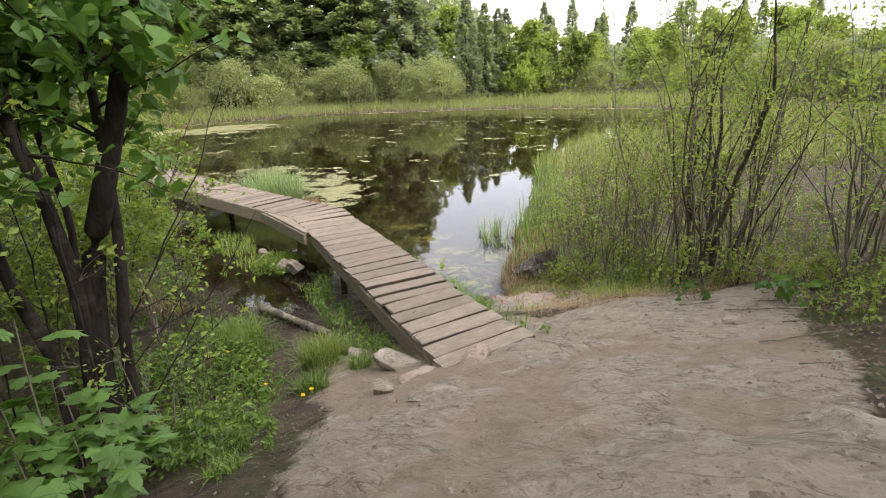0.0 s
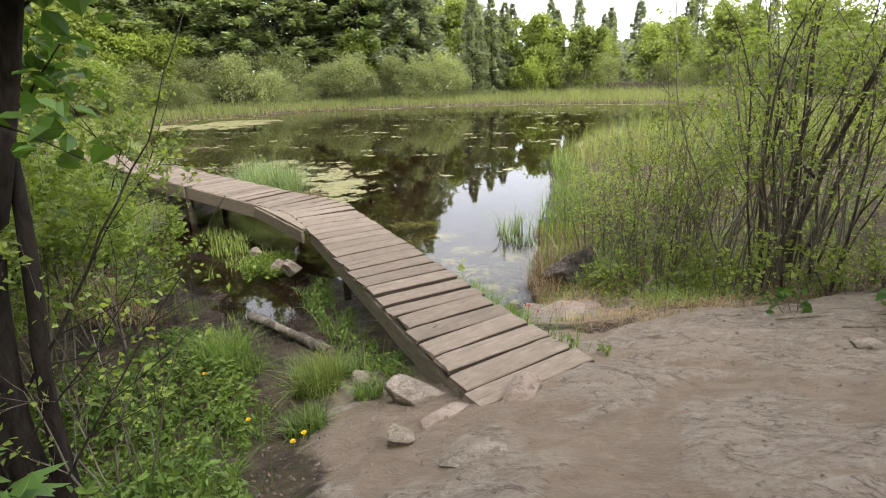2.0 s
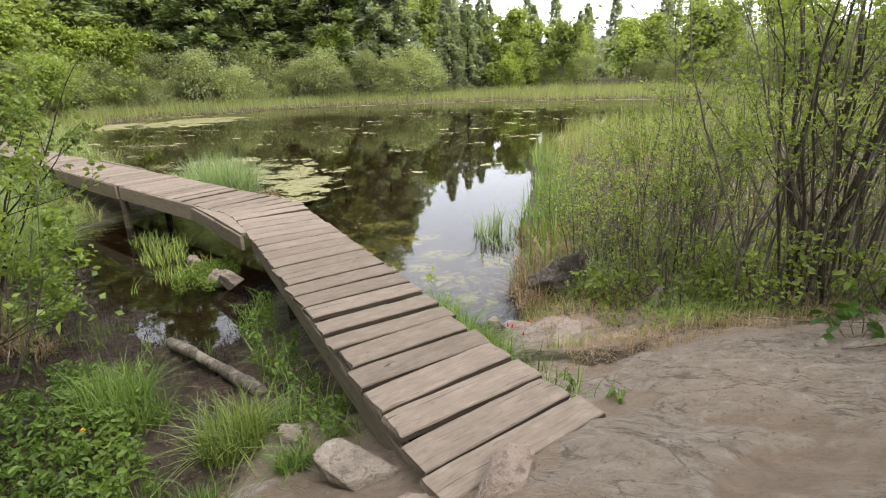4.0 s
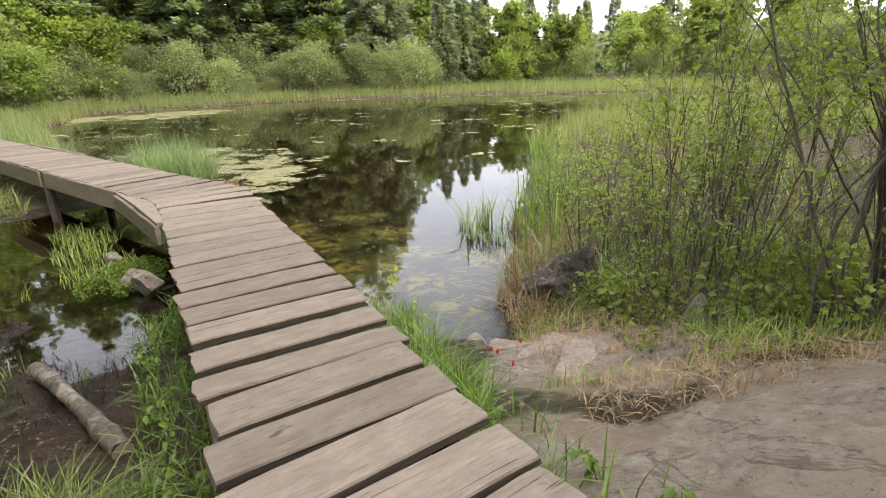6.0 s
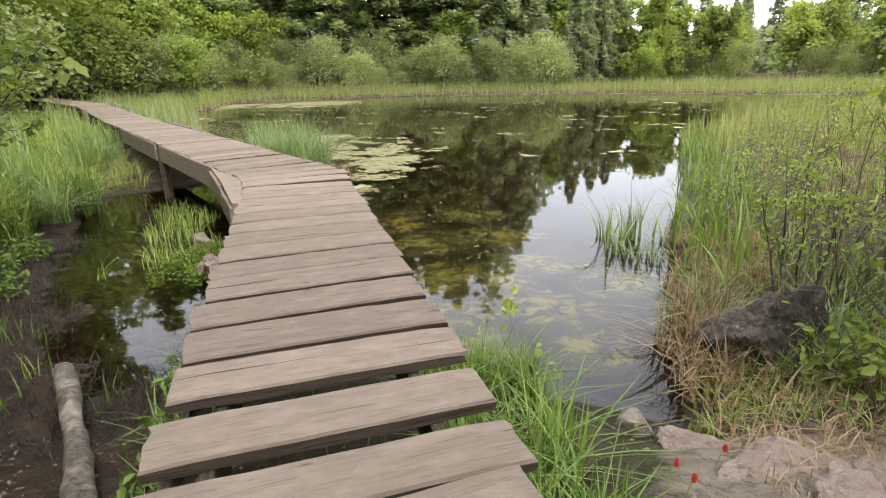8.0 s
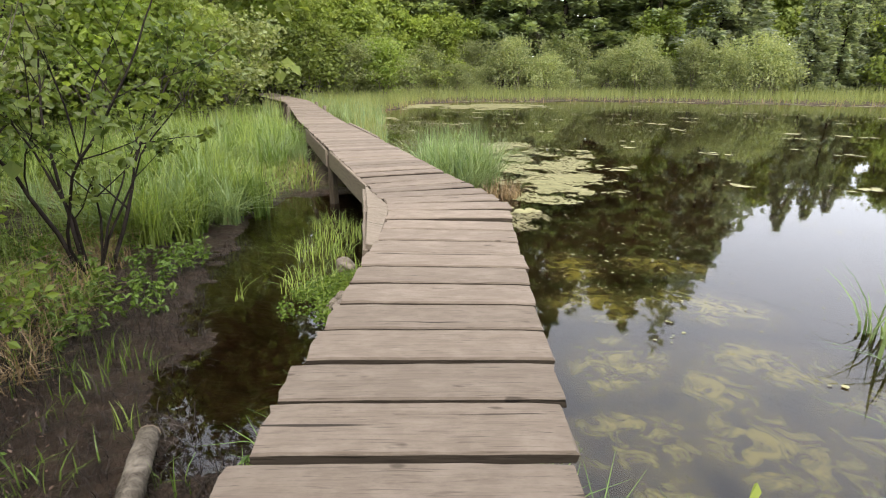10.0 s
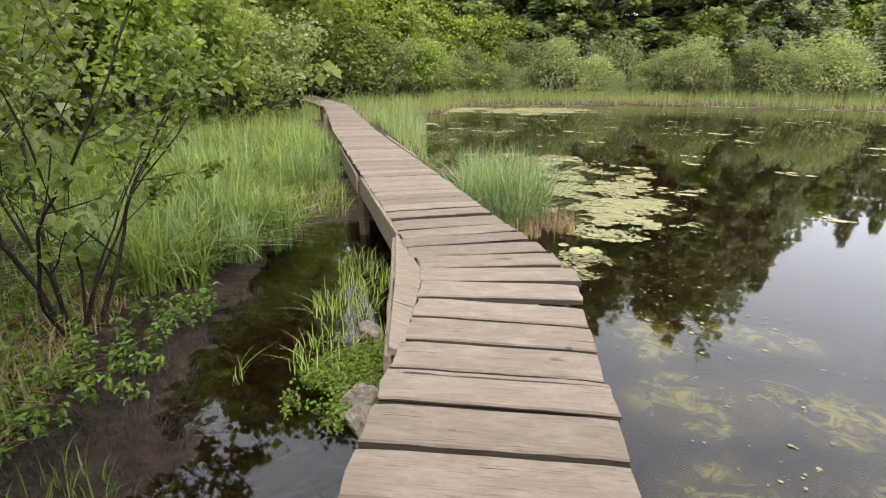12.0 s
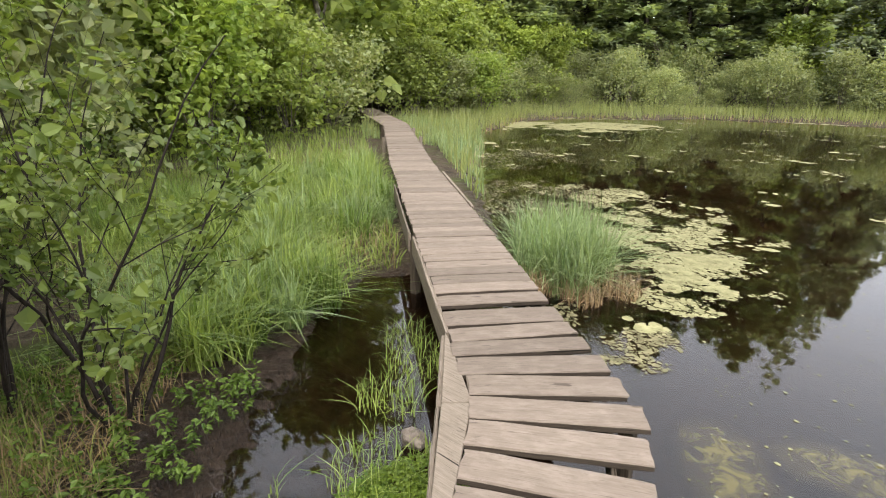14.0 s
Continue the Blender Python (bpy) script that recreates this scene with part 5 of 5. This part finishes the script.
def gap_leaf():
    r = np.random.default_rng(81)
    l, rt = ends(8.9)
    c = l.lerp(rt, 0.55)
    zg = ground_at(c.x, c.y)
    ob = thing("broad_leaf_weed", "broad green leaves pushing up between the boards", "weed", (c.x, c.y, zg))
    top = DECK_Z - zg - 0.06
    for k, dx in enumerate((-0.12, 0.02, 0.14, 0.24)):
        base = np.array([dx * 0.4, dx * 0.2, 0])
        tip = np.array([dx, dx * 0.5 + 0.02, top])
        part("stem", mesh("stem", *tube([base, (base + tip) / 2, tip], [0.005, 0.004, 0.003], 5), GRASS), ob)
        part("leaf", mesh("leaf", *leaf_ovals(tip[None], np.array([0.15]), 0.1, 0.6, r), LEAF_MAPLE), ob)


gap_leaf()


# ---- stones, log, flowers ----
def boulder(name, at, size, seed, mat, label, sink=0.3, turn=0.0, cut=15, z=None, rugged=1.0):
    bm = bmesh.new()
    bmesh.ops.create_icosphere(bm, subdivisions=5 if max(size) > 0.26 else 4, radius=1.0)
    r = np.random.default_rng(seed)
    planes = [(Vector(unit(r.normal(0, 1, 3))), r.uniform(0.42, 0.78)) for _ in range(cut)]
    off = Vector(r.uniform(-50, 50, 3))
    for v in bm.verts:
        d = v.co.normalized()
        q = 1.0
        for n, k in planes:
            c = d.dot(n)
            if c > 0.05:
                q = min(q, k / c)
        q *= 1.15 + rugged * (0.07 * noise.fractal(d * 1.6 + off, 1.0, 2.0, 4) + 0.035 * noise.noise(d * 6 + off) + 0.018 * noise.noise(d * 15 + off) + 0.009 * noise.noise(d * 37 + off))
        v.co = Vector((d.x * q * size[0], d.y * q * size[1], d.z * q * size[2]))
    me = bpy.data.meshes.new(name)
    for f in bm.faces:
        f.smooth = False
    bm.to_mesh(me)
    bm.free()
    me.materials.append(mat)
    ob = new(name, me)
    zz = ground_at(*at) if z is None else z
    ob.matrix_basis = pose(at[0], at[1], zz + size[2] * (1 - 2 * sink) * 0.75, 0, 0, turn)
    return tagged(ob, label, "rock", "loose stones")


boulder("boulder", (1.64, 8.72), (0.42, 0.36, 0.40), 23, DARKROCK, "dark lichen-spotted boulder half sunk in the grassy bank", 0.36, 20, 9, rugged=2.2)
for k, (x, y, a, b, turn) in enumerate([(1.1, 7.2, 0.36, 0.22, 40), (1.5, 7.1, 0.30, 0.2, -20), (1.2, 6.8, 0.34, 0.2, 70), (0.85, 7.45, 0.22, 0.15, 10)]):
    boulder("rock_shelf", (x, y), (a, b, 0.05), 60 + k, PINKROCK, "pale flat rock shelf at the water's edge", 0.78, turn, 16, rugged=3.0)
boulder("flat_stone", (0.27, 4.48), (0.27, 0.14, 0.11), 2, PINKROCK, "pinkish wedge stone lying against the first board", 0.45, 40)
boulder("flat_stone", (-0.28, 4.36), (0.25, 0.13, 0.08), 3, PINKROCK, "flat pinkish stone set in the dirt", 0.6, 40)
boulder("stone", (-0.54, 4.86), (0.20, 0.29, 0.17), 4, ROCK, "grey angular stone propped beside the boards", 0.45, 60)
boulder("stone", (-0.62, 4.02), (0.13, 0.12, 0.09), 5, ROCK, "small grey stone on the path", 0.35, 10)
boulder("flat_stone", (-0.12, 3.53), (0.21, 0.14, 0.07), 6, ROCK, "low grey slab worn by feet", 0.66, 15)
boulder("stone", (-1.15, 5.62), (0.12, 0.10, 0.10), 7, ROCK, "small grey stone in the weeds", 0.35, 80)
boulder("ledge", (1.98, 2.05), (0.34, 0.24, 0.10), 31, ROCK, "layered bedrock ledge at the path's edge", 0.55, 25, 16)
boulder("stone", (2.78, 4.55), (0.15, 0.12, 0.09), 12, ROCK, "grey stone at the rock's edge", 0.4, 0)
boulder("stone", (-2.95, 9.42), (0.18, 0.16, 0.17), 13, ROCK, "grey footing stone under the boards", 0.2, 0, z=0.12)
boulder("stone", (-3.25, 9.72), (0.17, 0.15, 0.14), 15, ROCK, "grey footing stone under the boards", 0.2, 70, z=0.05)
boulder("stone", (-3.95, 10.55), (0.15, 0.12, 0.13), 16, ROCK, "pale stone at the edge of the shallow pool", 0.3, 30, z=0.06)
boulder("stone", (0.62, 7.62), (0.14, 0.12, 0.10), 17, ROCK, "grey stone at the waterline", 0.35, 10)
boulder("stone", (2.35, 7.5), (0.14, 0.12, 0.16), 21, ROCK, "grey stone half hidden in weeds", 0.35, 10)


def build_log():
    r = np.random.default_rng(5)
    a, b = Vector((-3.05, 7.75, 0.10)), Vector((-1.62, 6.52, 0.26))
    n = 16
    s = np.linspace(0, 1, n)
    p = np.array([a.lerp(b, q) for q in s]) + np.cumsum(r.normal(0, 0.006, (n, 3)), 0)
    v, f = tube(p, 0.060 + 0.008 * np.sin(s * 9) + r.normal(0, 0.004, n), 12)
    v = v + r.normal(0, 0.004, v.shape)
    log = thing("fallen_log", "pale fallen log with peeling bark in the mud", "log", tuple(p[0]))
    part("bark", mesh("bark", v - p[0], f, BARK_LOG, smooth=True), log)
    for k, q in ((0, p[0]), (-1, p[-1])):
        d = unit(p[1] - p[0]) if k == 0 else unit(p[-1] - p[-2])
        vv, ff = tube([q - p[0], q - p[0] + d * 0.004], [0.064, 0.064], 12)
        bm = bmesh.new()
        ring = [bm.verts.new(c) for c in vv[:12]]
        bm.faces.new(ring)
        me = bpy.data.meshes.new("cut_end")
        bm.to_mesh(me)
        bm.free()
        me.materials.append(BEAM)
        part("cut_end", me, log)


build_log()


def twig(at, to, radius, seed, label="dry fallen branch lying on the ground", lift=0.02):
    r = np.random.default_rng(seed)
    n = 9
    s = np.linspace(0, 1, n)
    x, y = at[0] + (to[0] - at[0]) * s + np.cumsum(r.normal(0, 0.008, n)), at[1] + (to[1] - at[1]) * s + np.cumsum(r.normal(0, 0.008, n))
    z = on_ground(x, y) + lift
    z = np.convolve(np.pad(z, 2, "edge"), np.ones(5) / 5, "valid")
    o = np.array([x[0], y[0], z[0]])
    ob = new("fallen_branch", mesh("fallen_branch", *tube(np.column_stack([x, y, z]) - o, radius * (1 - 0.6 * s), 5), TWIG, smooth=True))
    ob.location = o
    tagged(ob, label, "branch", "fallen branches")


for k, (a, b, q) in enumerate([((2.62, 6.55), (3.35, 5.75), 0.011), ((2.6, 5.35), (3.9, 5.15), 0.010), ((2.9, 5.0), (4.2, 4.85), 0.009), ((2.6, 3.9), (3.3, 3.95), 0.008), ((2.3, 3.0), (2.9, 3.15), 0.007),
                               ((3.1, 4.4), (3.7, 4.6), 0.007), ((-2.9, 8.35), (-2.65, 8.75), 0.006), ((-2.0, 5.7), (-1.5, 6.05), 0.006), ((-2.2, 6.5), (-1.9, 5.9), 0.005), ((1.3, 7.7), (1.75, 7.6), 0.007), ((2.0, 6.75), (2.6, 6.9), 0.006)]):
    twig(a, b, q, 400 + k)


def dandelion(at, h, seed):
    r = np.random.default_rng(seed)
    ob = thing("dandelion", "yellow dandelion in flower", "flower", (at[0], at[1], ground_at(*at)), "dandelions")
    part("stalk", mesh("stalk", *tube([(0, 0, 0), (0.005, 0, h * 0.5), (0, 0.004, h)], [0.003] * 3, 5), GRASS), ob)
    n = 46
    a, e = r.uniform(0, 6.28, n), r.uniform(0.0, 1.2, n)
    d = np.stack([np.cos(a) * np.cos(e), np.sin(a) * np.cos(e), np.sin(e) * 0.6], 1)
    side_v = np.stack([-np.sin(a), np.cos(a), 0 * a], 1) * 0.005
    p = d * 0.026
    v = np.stack([np.zeros((n, 3)), p * 0.7 + side_v, p, p * 0.7 - side_v], 1).reshape(-1, 3) + [0, 0, h]
    part("flower_head", mesh("flower_head", v, np.arange(n * 4).reshape(-1, 4), YELLOW), ob, "bright yellow flower head")


for k, (x, y, h) in enumerate([(-2.85, 5.9, 0.16), (-2.05, 5.0, 0.12), (-1.36, 4.38, 0.10), (-1.43, 4.32, 0.07)]):
    dandelion((x, y), h, 420 + k)


def columbine(at, h, seed):
    r = np.random.default_rng(seed)
    ob = thing("red_columbine", "small red nodding wildflower in the grass", "flower", (at[0], at[1], ground_at(*at)), "red wildflowers")
    part("stalk", mesh("stalk", *tube([(0, 0, 0), (0.01, 0, h * 0.6), (0.03, 0.01, h)], [0.002] * 3, 4), GRASS), ob)
    s = np.linspace(0, 1, 5)
    v, f = tube(np.column_stack([0.03 + 0 * s, 0.01 + 0 * s, h - 0.035 * s + 0.012]), [0.003, 0.008, 0.009, 0.010, 0.008], 7)
    part("blossom", mesh("blossom", v + r.normal(0, 0.0012, v.shape), f, RED, smooth=True), ob, "red bell blossom")


for k, (x, y, h) in enumerate([(0.86, 7.2, 0.12), (0.62, 7.0, 0.16), (0.72, 6.7, 0.13), (0.64, 6.85, 0.18)]):
    columbine((x, y), h, 440 + k)


# ---- floating growth ----
def scum(name, label, centres, blob, mat, z, seed, sides=8, category="pond scum"):
    """Ragged floating flakes joined as one mat."""
    r = np.random.default_rng(seed)
    n = len(centres)
    a = np.linspace(0, 2 * np.pi, sides, endpoint=False)[None] + r.uniform(0, 6.28, (n, 1))
    rad = (blob * r.lognormal(0, 0.45, n))[:, None] * r.uniform(0.55, 1.3, (n, sides))
    x, y = centres[:, :1] + np.cos(a) * rad * 1.25, centres[:, 1:2] + np.sin(a) * rad
    zz = np.full((n, sides), z) + (np.arange(n) % 23)[:, None] * 0.0004
    v = np.stack([x, y, zz], -1).reshape(-1, 3)
    me = mesh(name, v, np.arange(n * sides).reshape(-1, sides), mat)
    return tagged(new(name, me), label, category, kind="stuff")


def mat_points(seed, n, cx, cy, rx, ry, level=0.5, scale=1.2):
    r = np.random.default_rng(seed)
    a, q = r.uniform(0, 6.28, n), np.sqrt(r.uniform(0, 1, n))
    x, y = cx + np.cos(a) * q * rx, cy + np.sin(a) * q * ry
    ok = fbm(x, y, scale, 5, seed, 0.65) - 0.14 * q ** 2 + r.normal(0, 0.02, n) > level - 0.04
    ok &= shore_distance(x, y) < 0.1
    return np.column_stack([x[ok], y[ok]])


mats = [mat_points(500, 21000, -4.4, 18.4, 2.0, 2.6, 0.48), mat_points(501, 13000, -3.2, 16.4, 1.2, 1.3, 0.52), mat_points(502, 9000, -6.5, 20.8, 2.2, 1.6, 0.55), mat_points(505, 2000, -3.4, 15.4, 0.8, 0.8, 0.54, 1.4)]
scum("pond_scum", "pale yellow-green scum floating in ragged mats", np.concatenate(mats), 0.017, SCUM, 0.004, 510, 7)
mats = [mat_points(503, 5200, -17.4, 36.8, 4.4, 2.6, 0.44, 0.5), mat_points(504, 3000, -15.0, 39.6, 3.0, 2.2, 0.46, 0.5)]
scum("far_scum", "broad pale yellow scum sheet by the far reeds", np.concatenate(mats), 0.075, SCUM, 0.004, 516, 7)
mats = [mat_points(523, 6500, -8.8, 19.0, 2.2, 2.6, 0.44, 0.9), mat_points(524, 7000, -13.0, 25.0, 3.0, 3.2, 0.44, 0.7), mat_points(525, 3600, -3.6, 13.6, 1.0, 0.9, 0.58, 1.6)]
scum("weed_mat", "olive-brown water weed lying just at the surface", np.concatenate(mats), 0.013, SCUM_DULL, 0.003, 511)
def algae_cloud(at, rx, ry, seed, turn):
    """A soft sheet of filaments hanging under the surface, thinning out at its edge."""
    n = 26
    q, a = np.meshgrid(np.linspace(0, 1, n), np.linspace(0, 2 * np.pi, 2 * n, endpoint=False))
    q, a = q.ravel(), a.ravel()
    x0, y0 = np.cos(a) * q * rx, np.sin(a) * q * ry
    c, d = math.cos(radians(turn)), math.sin(radians(turn))
    x, y = x0 * c - y0 * d, x0 * d + y0 * c
    lump = fbm(x + at[0], y + at[1], 3.0, 4, seed)
    z = -0.10 + 0.06 * lump * (1 - q)
    j, i = np.meshgrid(np.arange(2 * n), np.arange(n - 1), indexing="ij")
    k = (j * n + i).ravel()
    k2 = (((j + 1) % (2 * n)) * n + i).ravel()
    me = mesh("algae_cloud", np.stack([x, y, z], 1), np.stack([k, k + 1, k2 + 1, k2], 1), ALGAE_CLOUD, smooth=True)
    me.attributes.new("body", "FLOAT", "POINT").data.foreach_set("value", ((1 - q ** 1.5) * (0.35 + 0.9 * lump)).astype(np.float32))
    ob = tagged(new("algae_cloud", me), "soft golden-green algae cloud hanging under the water", "algae", "algae clouds")
    ob.location = (at[0], at[1], 0)


for k, (x, y, a, b, turn) in enumerate([(-1.35, 11.3, 0.8, 0.6, 30), (-0.9, 10.25, 0.75, 0.6, 100), (-1.9, 12.2, 0.8, 0.45, 120), (0.15, 10.9, 0.9, 0.55, 10), (0.85, 10.4, 0.8, 0.6, 60), (0.2, 9.7, 0.8, 0.6, -30), (-0.6, 9.4, 0.7, 0.45, 40), (-0.45, 11.8, 0.9, 0.6, 0), (-0.2, 10.3, 0.6, 0.45, 70), (0.6, 9.0, 0.6, 0.45, 20), (-1.0, 12.8, 0.8, 0.4, 15), (-0.35, 8.85, 0.5, 0.35, 80)]):
    algae_cloud((x, y), a, b, 540 + k, turn)
r5 = np.random.default_rng(77)
far = np.column_stack([r5.uniform(-16, 12, 190), 13 + 33 * r5.uniform(0, 1, 190) ** 0.75])
far = far[(shore_distance(far[:, 0], far[:, 1]) < -1) & (beside_deck(far[:, 0], far[:, 1]) > 1.2)]
dots = np.concatenate([c + r5.normal(0, 0.16, (int(k), 2)) * [1.8, 0.7] * (c[1] / 25) for c, k in zip(far, r5.integers(1, 14, len(far)))])
scum("floating_flakes", "scattered pale flakes drifting on the pond", dots, 0.06, SCUM, 0.004, 513)
near = np.column_stack([r5.uniform(-4, 3, 9000), r5.uniform(10.5, 20, 9000)])
near = near[(shore_distance(near[:, 0], near[:, 1]) < -0.2) & (fbm(near[:, 0], near[:, 1], 0.8, 3, 9) > 0.48)][:1500]
scum("floating_specks", "tiny pale specks drifting on the water", near, 0.007, SCUM, 0.003, 514, 5)
band = scatter(55, 40000, (-22, 20, 22, 56), lambda x, y, d: (d < 0.05) & (d > -0.7) & (y > 22), 0.46, 0.35)
scum("shore_scum", "thin pale line of scum along the far shore", band[:5000], 0.09, SCUM, 0.004, 515)

# ---- far shore: shrubs and trees ----
def far_woods():
    """The woods beyond, as one ragged mass of foliage on a rising skyline."""
    r = np.random.default_rng(91)
    n = 100000
    az = r.uniform(-np.pi, np.pi, n)
    skyline = np.interp(np.degrees(az), [-180, -60, -3, -1, 3.4, 6.4, 8.9, 11.4, 55, 80, 180], [22, 34, 40, 31, 17, 12, 8.5, 6.3, 6.3, 18, 20])
    crown = 0.72 + 0.36 * fbm(np.cos(az) * 30 + 50, np.sin(az) * 30 + 50, 0.55, 4, 93) * 1.5
    q = r.uniform(0, 1, n) ** 0.8
    rad = 76 + 22 * r.uniform(0, 1, n) + 8 * q
    rad = np.where(np.abs(az) > 0.75, rad * 0.72, rad)
    p = np.column_stack([-5 + np.sin(az) * rad, 5 + np.cos(az) * rad, q * skyline * crown])
    v, f = leaf_quads(p, 1.5, 0.2, 0.7, r, 0.4)
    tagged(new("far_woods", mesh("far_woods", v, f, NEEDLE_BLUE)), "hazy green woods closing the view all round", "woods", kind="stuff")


far_woods()


def prototypes(makers):
    out = []
    for mk in makers:
        out.append(mk())
    return out


def place(protos, spots, seed, low=0.8, high=1.2):
    """The first spots take the originals, the rest take copies."""
    r = np.random.default_rng(seed)
    for k, (x, y) in enumerate(spots):
        s = r.uniform(low, high)
        m4 = pose(x, y, ground_at(x, y) - 0.08, 0, 0, r.uniform(0, 360)) @ Matrix.Diagonal((s, s, s * r.uniform(0.9, 1.12), 1))
        if k < len(protos):
            protos[k].matrix_basis = m4
        else:
            src = protos[k % len(protos)]
            ob = copy_thing(src, pose(0, 0, 0))
            ob.matrix_basis = m4


def ring_spots(seed, n, lo, hi, box, keep=None):
    r = np.random.default_rng(seed)
    out = []
    while len(out) < n:
        x, y = r.uniform(box[0], box[2]), r.uniform(box[1], box[3])
        d = float(shore_distance(np.array([x]), np.array([y]))[0])
        if lo < d < hi and (keep is None or keep(x, y)) and all((x - a) ** 2 + (y - b) ** 2 > 1.1 for a, b in out) and float(np.min(beside_deck(np.array([x]), np.array([y])))) > 1.3:
            out.append((x, y))
    return out


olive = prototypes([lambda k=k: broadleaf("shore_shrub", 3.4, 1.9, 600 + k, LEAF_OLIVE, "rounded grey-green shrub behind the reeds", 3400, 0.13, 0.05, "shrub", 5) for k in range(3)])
place(olive, ring_spots(61, 62, 4.2, 10.5, (-27, 38, 1, 66)) + ring_spots(62, 24, 11.5, 16, (1, 30, 40, 72)), 63, 0.5, 1.4)
lime = prototypes([lambda k=k: broadleaf("young_tree", 6.5, 2.4, 620 + k, LEAF_LIME, "young broadleaf tree in bright spring green", 6500, 0.24, 0.08, "tree", 2) for k in range(2)])
place(lime, [(-27.3, 52.6), (-9.5, 58.5), (-31, 49), (-27.5, 47.5), (-7.6, 60.5), (-31, 45), (-29, 38.5), (-38, 33), (-34, 40), (-24.5, 47.0)], 64, 0.95, 1.35)
place([copy_thing(m0, pose(0, 0, 0)) for m0 in lime], [(8.6, 58.5), (10.4, 59.5)], 75, 0.6, 0.75)
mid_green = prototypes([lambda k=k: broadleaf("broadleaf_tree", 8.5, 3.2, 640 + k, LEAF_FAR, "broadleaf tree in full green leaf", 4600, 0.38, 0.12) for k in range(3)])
# (-5.2, 1.2) and (-4.6, -2.0) stand out of view, added to shade the gully
place(mid_green, [(-33, 54), (-27, 70), (-21, 71), (-15, 72), (-9, 72), (-4, 72), (1, 70), (-32, 66), (-37, 62), (-5.2, 1.2), (-4.6, -2.0), (-35, 52), (-40, 46), (-44, 36), (-32, 35.5), (-34.5, 37), (-37, 37), (-30, 41.5), (-33, 43), (-30, 48), (-27, 22), (-31, 20), (-36, 24), (-41, 29), (-40, 40), (-33, 29.5), (-38, 25), (-36, 18), (-33, 12), (-30, 6), (40, 36), (38, 28), (30, 22), (24, 14), (20, 6), (16, -3), (10, -9), (2, -13), (-8, -12), (-16, -7), (-22, 0)], 65, 0.85, 1.3)
place([copy_thing(m0, pose(0, 0, 0)) for m0 in mid_green], [(-25, 15), (-23, 9), (-19, 4), (-28, 21), (-27, 27), (-15, 0), (-21, 1)], 70, 1.9, 2.4)
place([copy_thing(m0, pose(0, 0, 0)) for m0 in mid_green], [(10, 63), (16, 66), (22, 62), (28, 58), (33, 52), (36, 44), (6, 70), (13, 70), (20, 72), (27, 68), (33, 62), (39, 56), (42, 48), (8, 62), (12, 66), (15, 62), (18, 68), (24, 66), (30, 63), (36, 58)], 72, 0.7, 1.0)
# unseen trees behind the start, added to keep sun and sky off the path
place([copy_thing(m0, pose(0, 0, 0)) for m0 in mid_green], [(5.5, -7.5), (-1.5, -8.0), (-6.0, -5.5), (13.0, -3.5)], 74, 1.2, 1.45)
brush = prototypes([lambda k=k: broadleaf("marsh_shrub", 4.6, 2.2, 660 + k, (LEAF_FAR, LEAF_OLIVE, LEAF)[k], "tall leafy shrub at the edge of the marsh", 4600, 0.22, 0.04, "shrub", 6) for k in range(3)])
place(brush, [(-26.5, 33.8), (-31.5, 30.6), (-33, 33.5), (-29.5, 28.2), (-25.5, 36.5), (-24.6, 39.0), (-27.2, 41), (-24.5, 25.5), (-26.5, 22.5), (-22.5, 21.5), (-23.5, 18), (-20, 16.5), (-21, 13), (-18, 11.5), (-17.5, 8), (-14.5, 7.2), (-12, 5), (-28, 18), (-26, 13), (-23, 9), (-30, 24), (-33, 27), (-36, 30), (-9.5, 4.0), (-8, 6.3), (-13.5, 10), (-16, 4), (-12, 1), (-8, 1), (-6.5, 3)], 66, 0.8, 1.3)

pines = prototypes([lambda k=k: conifer("white_pine", 22, 5.4, 700 + k, NEEDLE, "tall dark white pine with layered boughs", 0.08, 23, 0.35, k == 0, 0.20) for k in range(3)])
place(pines, [(-20.5, 56.5), (-24.5, 60), (-15.5, 60), (-11, 62.5), (-29.5, 58), (-33, 62), (-7.5, 66), (-37, 57), (-41, 52), (-45, 46), (-48, 38), (-22.5, 58), (-17.5, 58.5), (-31, 54), (-13.2, 65), (-9.5, 60.5), (-34, 44), (-38, 39), (-31, 50), (-42, 33), (-46, 40), (-12, 66), (-26, 63), (-27, 58), (-33, 57), (-34.5, 51)], 67, 0.95, 1.25)
hemlocks = prototypes([lambda k=k: conifer("hemlock", 15, 3.6, 720 + k, NEEDLE_BLUE, "soft blue-green hemlock on the far shore", 0.06, 26) for k in range(2)])
place([copy_thing(m0, pose(0, 0, 0)) for m0 in hemlocks], [(2.6, 60.0), (4.6, 61.5), (6.2, 63.0), (12.5, 66)], 76, 0.62, 0.74)
place(hemlocks, [(-2.8, 60.5), (-9, 64.5), (-5.5, 63), (-36, 47), (-4.4, 60)], 68, 0.95, 1.2)
spires = prototypes([lambda k=k: conifer("spruce", 13, 3.0, 740 + k, NEEDLE_BLUE, "slender dark spruce on the skyline", 0.06, 26, 0.15) for k in range(2)])
place(spires, [(14, 78), (19, 83), (23, 80), (28, 84), (9, 80), (33, 76), (37, 70), (42, 64), (47, 56), (4, 82), (50, 46), (18, 92), (26, 95), (36, 90), (45, 80), (11, 72), (21, 74), (30, 72)], 69, 0.6, 0.92)
